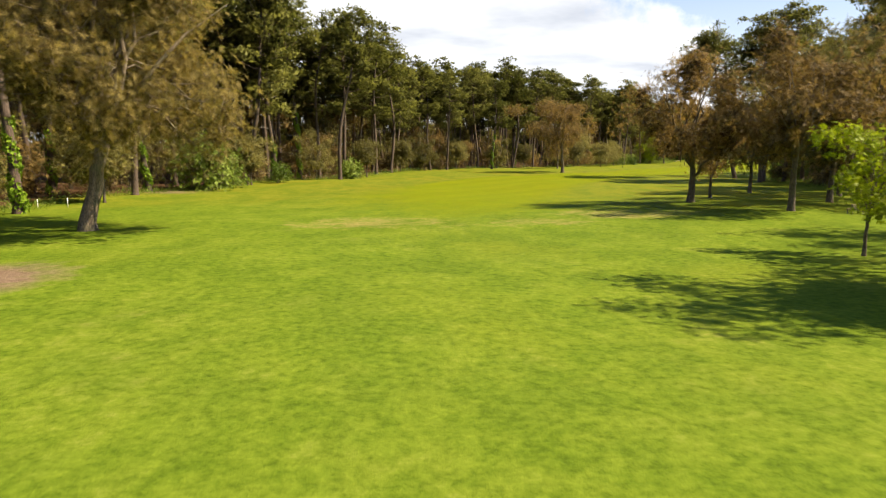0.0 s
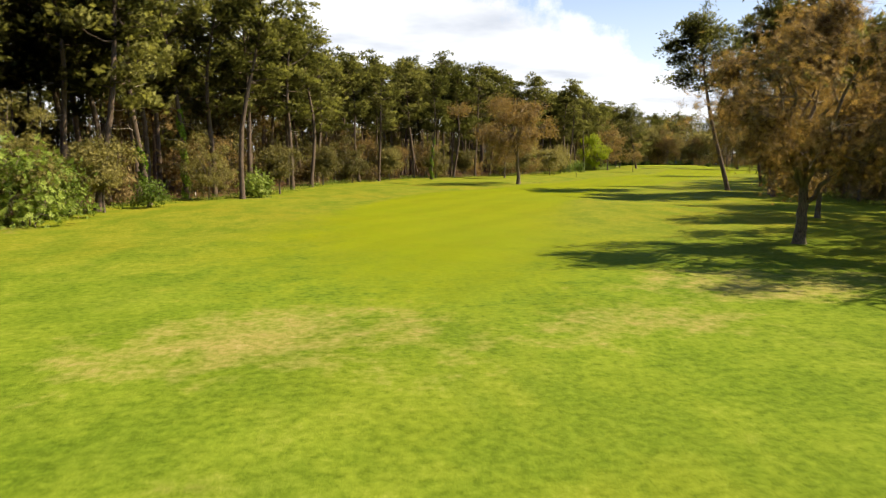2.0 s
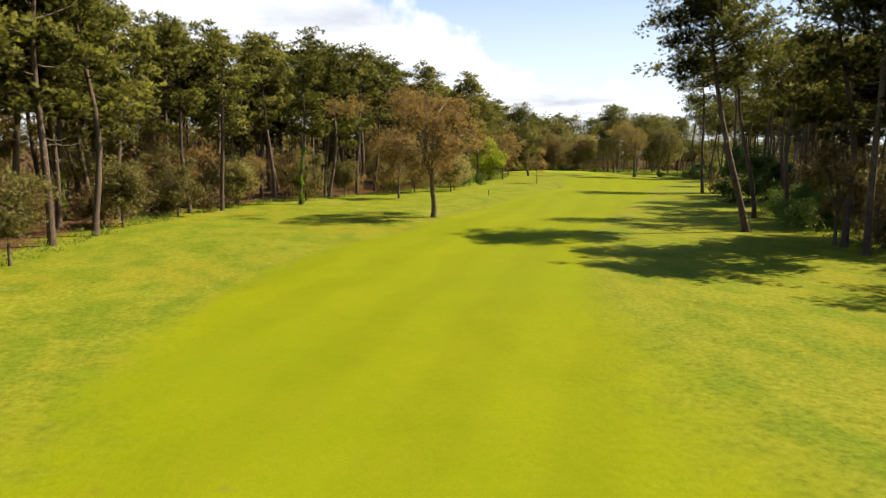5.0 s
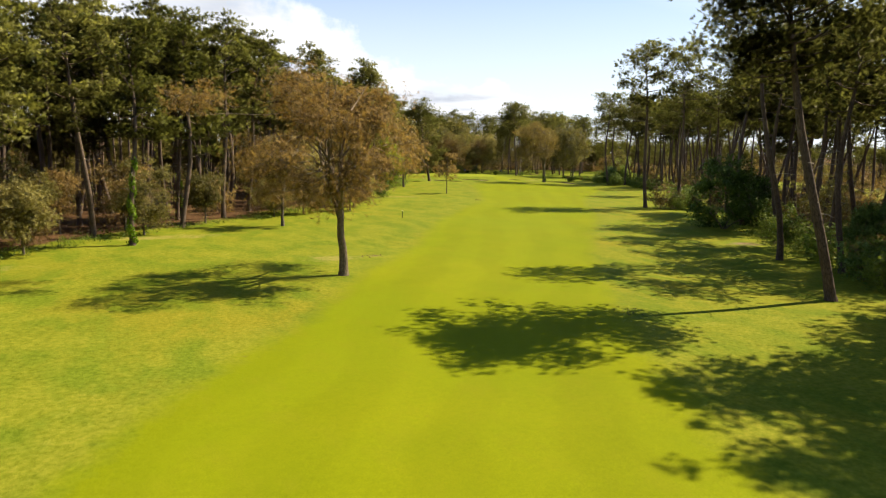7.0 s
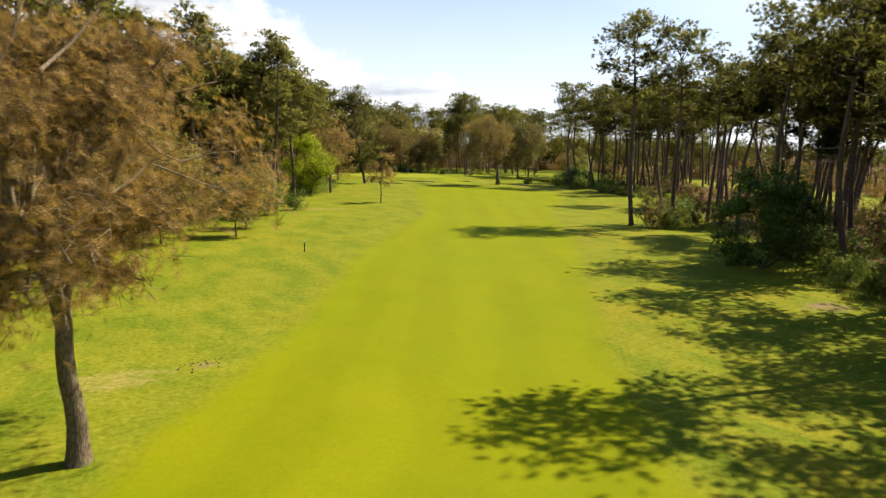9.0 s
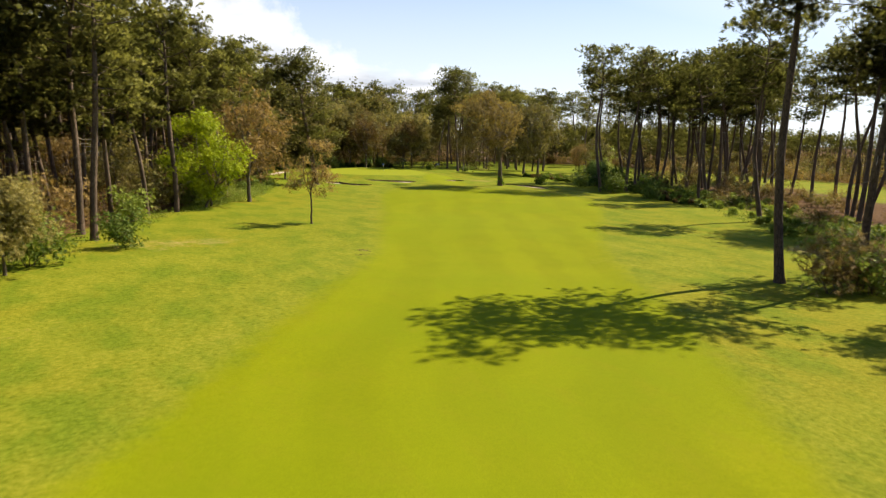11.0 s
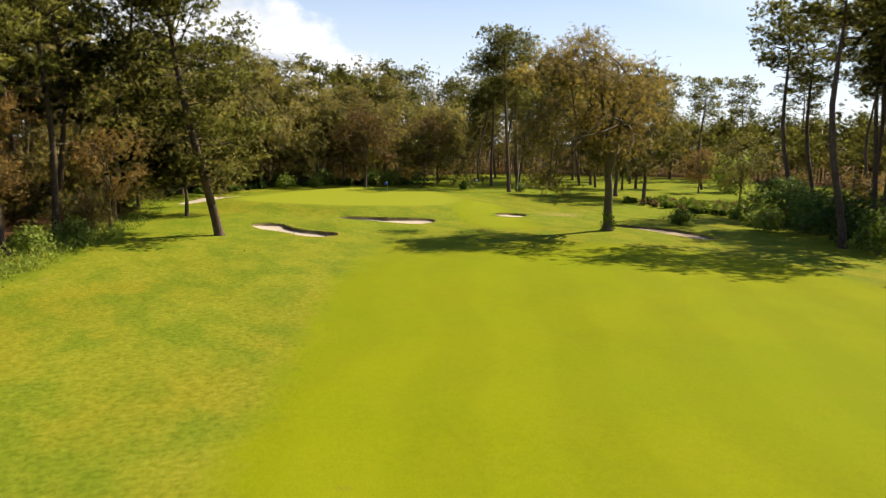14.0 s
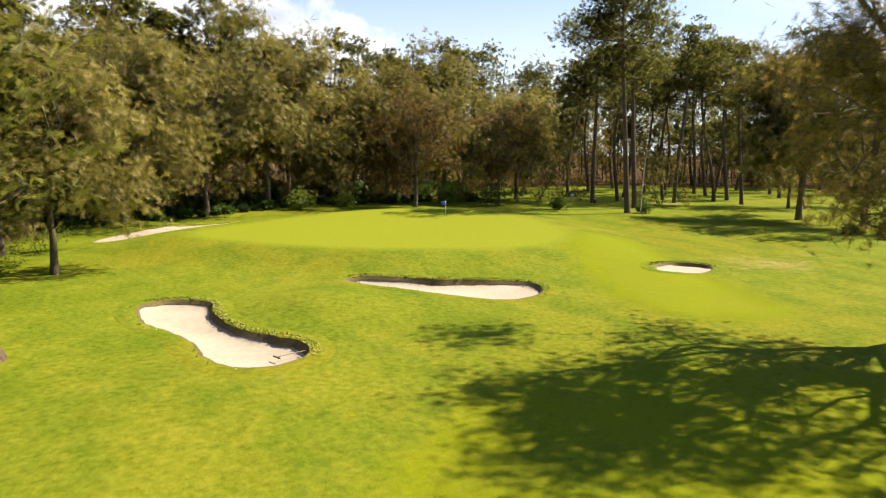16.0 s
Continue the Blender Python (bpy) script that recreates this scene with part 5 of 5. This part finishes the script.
def thicket(name, label, line, near, far, count, low, high, lo, hi, seed, mat, side=1):
    """Dense scrub that closes the view under the crowns."""
    rng = np.random.default_rng(seed)
    at = []
    for _ in range(count):
        x, y, d = along_edge(rng, line, side, near, far, lo, hi)
        n = 64
        tall = rng.uniform(low, high)
        way = unit(rng.normal(size=(n, 3)))
        p = np.array([x, y, 0]) + way * rng.random((n, 1)) ** 0.4 * [tall * 0.55, tall * 0.55, tall * 0.5] + [0, 0, tall * 0.45]
        p[:, 2] = np.maximum(p[:, 2], 0.1) + lift(x, y)
        at.append(p)
    at = np.concatenate(at)
    n = len(at)
    me = leaf_mesh(name, at, rng.normal(0, 1, (n, 3)), rng.normal(0, 0.5, (n, 3)) + [0.3, 0, 0.6], rng.uniform(0.8, 1.7, n), rng.uniform(0.4, 0.9, n), mat)
    tagged(new(name, me), label, "scrub", kind="stuff")


thicket("scrub", "olive-brown scrub deep under the pines", LEFT_EDGE, 16, 110, 520, 4, 8, 0.03, 0.98, 21, OLIVE_LEAVES)
thicket("scrub", "tall olive thicket at the back of the wood", LEFT_EDGE, 55, 115, 260, 8, 13, 0.0, 0.95, 23, OLIVE_LEAVES)
thicket("scrub", "dark bramble scrub behind the green", LEFT_EDGE, 4, 24, 110, 2, 4.5, 0.80, 1.0, 24, SHRUB_LEAVES)
thicket("scrub", "brown scrub under the open pines", RIGHT_EDGE, 10, 46, 190, 4, 8.5, 0.0, 0.6, 25, OAK_LEAVES, -1)
thicket("scrub", "low grey-green scrub at the foot of the slender pines", RIGHT_EDGE, -1, 14, 150, 0.8, 1.7, 0.62, 1.0, 29, SPRING_LEAVES, -1)
thicket("scrub", "low brown scrub under the slender pines", RIGHT_EDGE, 8, 36, 50, 1.5, 3.2, 0.6, 1.0, 26, DRY_LEAVES, -1)
thicket("scrub", "brown scrub under the distant woods", FAR_EDGE, 0, 30, 260, 4, 8.5, 0.3, 0.9, 22, OAK_LEAVES)
thicket("scrub", "olive scrub that closes the woods behind the green", FAR_EDGE, 0, 34, 420, 4, 9, 0.0, 0.34, 27, OLIVE_LEAVES)
thicket("scrub", "dark scrub behind the oaks of the green", LEFT_EDGE, 14, 40, 120, 4, 8, 0.76, 1.0, 28, OLIVE_LEAVES)


thicket("scrub", "low dark brambles and ferns in the shade behind the green", LEFT_EDGE, -5, 6, 150, 0.7, 1.6, 0.86, 1.0, 31, SHRUB_LEAVES)
BRAMBLE_BANK = smooth_line([(178, 271), (189, 288), (198, 304), (204, 320), (206, 336), (208, 350)], 2)
thicket("scrub", "brown scrub along the foot of the distant woods", FAR_EDGE, -4, 8, 200, 2.5, 5, 0.0, 0.42, 34, OAK_LEAVES)
thicket("scrub", "broad grey-green bramble bank along the rough", BRAMBLE_BANK, 0, 13, 240, 0.7, 1.5, 0.0, 1.0, 32, SPRING_LEAVES, -1)
thicket("scrub", "dry brown stalks among the brambles", BRAMBLE_BANK, 1, 14, 90, 0.6, 1.5, 0.0, 1.0, 33, DRY_LEAVES, -1)


# ---- low growth along the woods ----
def undergrowth(name, label, line, side, near, far, count, mat, long, lift_to, lo=0.0, hi=1.0, patch=0.0, seed=3):
    rng = np.random.default_rng(seed)
    pts = []
    while len(pts) < count:
        x, y, d = along_edge(rng, line, side, near, far, lo, hi)
        if free(x, y):
            k = int(rng.integers(14, 30))
            pts.append(np.stack([np.full(k, x) + rng.normal(0, 0.5, k), np.full(k, y) + rng.normal(0, 0.5, k), rng.random(k) ** 1.3 * lift_to * rng.uniform(0.5, 1.3)], 1))
    at = np.concatenate(pts)
    at[:, 2] += height(at[:, 0], at[:, 1]) + 0.03
    n = len(at)
    me = leaf_mesh(name, at, rng.normal(0, 0.6, (n, 3)) + [0, 0, 0.7], rng.normal(0, 0.6, (n, 3)) + [0, 0, 0.7], long * rng.uniform(0.6, 1.4, n), long * rng.uniform(0.25, 0.5, n), mat)
    tagged(new(name, me), label, "undergrowth", kind="stuff")


undergrowth("brambles", "green brambles and weeds along the wood's edge", LEFT_EDGE, 1, -1.8, 3.0, 1000, SPRING_LEAVES, 0.4, 0.7, 0.04, 1.0, seed=3)
undergrowth("nettles", "lush green nettles and brambles at the wood's edge", smooth_line([(98, 299), (107, 309), (116, 325), (123, 341)], 2), 1, -2.5, 6, 520, SPRING_LEAVES, 0.45, 1.0, 0.0, 1.0, seed=8)
undergrowth("bracken", "dry brown bracken on the wood floor", LEFT_EDGE, 1, 1, 18, 900, DRY_LEAVES, 0.42, 0.8, 0.04, 1.0, seed=4)
undergrowth("brambles", "grey-green brambles under the open pines", RIGHT_EDGE, -1, -2.5, 16, 1300, SPRING_LEAVES, 0.4, 0.7, 0.0, 1.0, seed=5)
undergrowth("bracken", "dry brown bracken under the open pines", RIGHT_EDGE, -1, 0, 30, 700, DRY_LEAVES, 0.42, 0.8, 0.0, 1.0, seed=6)


# ---- things on the course ----
def tube(bm, a, b, r, n=10):
    a, b = Vector(a), Vector(b)
    m = Matrix.Translation((a + b) / 2) @ (b - a).to_track_quat("Z", "Y").to_matrix().to_4x4()
    bmesh.ops.create_cone(bm, cap_ends=True, segments=n, radius1=r, radius2=r, depth=(b - a).length, matrix=m)


def build_flag(x, y):
    thing = new("golf_flag")
    thing.location = (x, y, lift(x, y))
    bm = bmesh.new()
    tube(bm, (0, 0, -0.1), (0, 0, 2.15), 0.016)
    part("flagstick", bm_mesh("flagstick", bm, WHITE_PAINT, True), thing)
    bm = bmesh.new()
    cols, rows = 9, 5
    grid = [[bm.verts.new((-0.02 - 0.5 * i / (cols - 1), 0.05 * math.sin(i * 1.1) * i / cols, 2.12 - 0.36 * j / (rows - 1) - 0.06 * (i / cols) ** 2)) for i in range(cols)] for j in range(rows)]
    for j in range(rows - 1):
        for i in range(cols - 1):
            bm.faces.new((grid[j][i], grid[j + 1][i], grid[j + 1][i + 1], grid[j][i + 1]))
    bmesh.ops.solidify(bm, geom=bm.faces[:], thickness=0.006)
    part("flag", bm_mesh("flag", bm, BLUE_CLOTH, True), thing, "blue cloth flag")
    tagged(thing, "blue golf flag on a thin white stick in the green", "golf flag")


def build_marker(x, y, tall, mat, words):
    thing = new("marker_post")
    thing.location = (x, y, lift(x, y))
    bm = bmesh.new()
    bmesh.ops.create_cube(bm, size=1, matrix=Matrix.Translation((0, 0, tall / 2 - 0.1)) @ Matrix.Diagonal((0.11, 0.11, tall + 0.2, 1)))
    bmesh.ops.bevel(bm, geom=bm.edges[:], offset=0.015, segments=2, affect="EDGES")
    part("post", bm_mesh("post", bm, mat), thing)
    bm = bmesh.new()
    bmesh.ops.create_cone(bm, cap_ends=True, segments=4, radius1=0.085, radius2=0.01, depth=0.09, matrix=Matrix.Translation((0, 0, tall + 0.04)) @ Matrix.Rotation(radians(45), 4, "Z"))
    part("cap", bm_mesh("cap", bm, WHITE_PAINT), thing, "white cap")
    tagged(thing, words, "marker post")


build_flag(172.1, 372.0)
build_marker(63.0, 216.2, 1.2, DARK_PAINT, "dark distance marker post in the rough")


def build_stake(x, y):
    thing = new("boundary_stake")
    thing.location = (x, y, lift(x, y))
    bm = bmesh.new()
    tube(bm, (0, 0, -0.2), (0, 0, 0.85), 0.035, 8)
    part("stake", bm_mesh("stake", bm, WHITE_PAINT, True), thing)
    tagged(thing, "thin white boundary stake at the wood's edge", "stake", group="boundary stakes")


for x, y in ((-36.2, 64.5), (-34.2, 66.0), (-22.6, 131.0)):
    build_stake(x, y)


def box(bm, size, at):
    bmesh.ops.create_cube(bm, size=1, matrix=Matrix.Translation(at) @ Matrix.Diagonal((*size, 1)))


def build_bench(x, y, turn):
    """A slatted wooden bench."""
    thing = new("bench")
    thing.matrix_basis = Matrix.Translation((x, y, lift(x, y))) @ Matrix.Rotation(radians(turn), 4, "Z")
    for k in range(3):
        bm = bmesh.new()
        box(bm, (1.6, 0.12, 0.04), (0, -0.14 + 0.14 * k, 0.45))
        bmesh.ops.bevel(bm, geom=bm.edges[:], offset=0.008, segments=1, affect="EDGES")
        part("seat_slat", bm_mesh("seat_slat", bm, OLD_WOOD), thing)
    for k in range(2):
        bm = bmesh.new()
        box(bm, (1.6, 0.035, 0.12), (0, 0.24 + 0.02 * k, 0.66 + 0.17 * k))
        bmesh.ops.bevel(bm, geom=bm.edges[:], offset=0.008, segments=1, affect="EDGES")
        part("back_slat", bm_mesh("back_slat", bm, OLD_WOOD), thing)
    for s in (-0.68, 0.68):
        bm = bmesh.new()
        box(bm, (0.07, 0.07, 0.46), (s, -0.16, 0.2))
        part("leg", bm_mesh("leg", bm, DARK_HOLE), thing)
        bm = bmesh.new()
        box(bm, (0.07, 0.07, 0.92), (s, 0.28, 0.42))
        part("leg", bm_mesh("leg", bm, DARK_HOLE), thing)
    tagged(thing, "dark weathered wooden bench on the grass by the oaks", "bench")


def build_sign(x, y, turn):
    thing = new("notice_board")
    thing.matrix_basis = Matrix.Translation((x, y, lift(x, y))) @ Matrix.Rotation(radians(turn), 4, "Z")
    for s in (-0.72, 0.72):
        bm = bmesh.new()
        box(bm, (0.09, 0.09, 1.9), (s, 0, 0.85))
        part("post", bm_mesh("post", bm, OLD_WOOD), thing)
    bm = bmesh.new()
    box(bm, (1.5, 0.06, 0.75), (0, 0, 1.35))
    bmesh.ops.bevel(bm, geom=bm.edges[:], offset=0.015, segments=1, affect="EDGES")
    part("board", bm_mesh("board", bm, DARK_PAINT), thing)
    bm = bmesh.new()
    box(bm, (0.6, 0.02, 0.45), (0.1, -0.045, 1.36))
    part("notice", bm_mesh("notice", bm, WHITE_PAINT), thing, "pale notice sheet")
    tagged(thing, "wooden notice board on two posts behind the green", "notice board")


def build_bin(x, y):
    thing = new("litter_bin")
    thing.location = (x, y, lift(x, y))
    bm = bmesh.new()
    bmesh.ops.create_cone(bm, cap_ends=True, segments=14, radius1=0.24, radius2=0.29, depth=0.6, matrix=Matrix.Translation((0, 0, 0.62)))
    bmesh.ops.bevel(bm, geom=bm.edges[:], offset=0.02, segments=1, affect="EDGES")
    part("bucket", bm_mesh("bucket", bm, DARK_HOLE, True), thing)
    bm = bmesh.new()
    tube(bm, (0, 0, -0.1), (0, 0, 0.34), 0.05)
    part("post", bm_mesh("post", bm, OLD_WOOD, True), thing)
    tagged(thing, "small dark litter bin on a post beside the path", "litter bin")


def build_dead_stem(x, y):
    """A thin pale dead stem that leans and hooks over at its top."""
    thing = new("dead_tree")
    thing.location = (x, y, lift(x, y))
    w = Wood()
    z = np.linspace(-0.3, 1, 12)
    w.limb(np.stack([0.55 * np.sin(z * 1.2) + 0.7 * np.clip(z - 0.82, 0, 1) * 5, 0.1 * np.sin(z * 5), z * 10.2 - 1.2 * np.clip(z - 0.9, 0, 1) * 10], 1), np.linspace(0.11, 0.03, 12), 7)
    part("trunk", w.mesh("trunk", STONE), thing)
    for k, (h, a) in enumerate(((4.0, 0.4), (6.3, 2.6), (7.8, 5.2))):
        w = Wood()
        p = np.array([0.55 * math.sin(h / 10.2 * 1.2), 0, h])
        w.limb(np.stack([p, p + [0.35 * math.cos(a), 0.35 * math.sin(a), 0.2], p + [0.8 * math.cos(a), 0.8 * math.sin(a), 0.35]]), [0.035, 0.025, 0.01], 5)
        part("stub", w.mesh("stub", STONE), thing)
    tagged(thing, "thin pale dead stem leaning by the pines", "dead tree")


build_bench(38.2, 59.2, 200)
build_sign(210.5, 399.5, -25)
build_bin(211.5, 394.5)
build_dead_stem(206.6, 378.2)


def build_rake(x, y, turn):
    thing = new("bunker_rake")
    thing.matrix_basis = Matrix.Translation((x, y, lift(x, y) + 0.86)) @ Matrix.Rotation(radians(turn), 4, "Z")
    bm = bmesh.new()
    tube(bm, (0, 0, 0.06), (1.5, 0, 0.05), 0.016, 8)
    part("handle", bm_mesh("handle", bm, OLD_WOOD, True), thing)
    bm = bmesh.new()
    box(bm, (0.05, 0.5, 0.05), (0, 0, 0.05))
    part("head", bm_mesh("head", bm, DARK_HOLE), thing)
    tagged(thing, "bunker rake lying on the sand", "rake")


build_rake(143.7, 331.0, 20)


def build_clods():
    """Crumbs of soil, worm casts and scattered bark on the turf."""
    rng = np.random.default_rng(19)
    at, size = [], []
    for x, y, r, n in ((101.1, 251.6, 0.42, 26), (99.6, 249.2, 0.3, 14), (42.6, 182.2, 0.6, 22), (41.0, 181.8, 0.4, 8), (48.3, 149.6, 0.9, 14), (133.0, 322.0, 0.4, 5)):
        p = rng.normal(0, r, (n, 2)) + [x, y]
        at.append(p)
        size.append(rng.uniform(0.02, 0.05, n) * (1.7 if y > 100 else 0.8))
    at, size = np.concatenate(at), np.concatenate(size)
    z = height(at[:, 0], at[:, 1])
    ball = np.array([[1, 0, 0], [0, 1, 0], [-1, 0, 0], [0, -1, 0], [0.6, 0.1, 0.7], [0, 0.6, 0.8], [-0.5, 0, 0.75], [0, -0.6, 0.65]], float)
    verts = (np.concatenate([at, z[:, None]], 1)[:, None] + ball[None] * size[:, None, None] * rng.uniform(0.6, 1.4, (len(at), 8, 3))).reshape(-1, 3)
    face = np.array([[0, 1, 5, 4], [1, 2, 6, 5], [2, 3, 7, 6], [3, 0, 4, 7], [4, 5, 6, 7]])
    quads = (np.arange(len(at))[:, None, None] * 8 + face[None]).reshape(-1, 4)
    tagged(new("soil_crumbs", quad_mesh("soil_crumbs", verts, quads, SOIL)), "dark crumbs of soil and worm casts on the turf", "soil", kind="stuff")


SOIL = plain("dark_soil", (0.03, 0.022, 0.014), (0.085, 0.06, 0.035), 0.95, 30.0, 0.5)
build_clods()
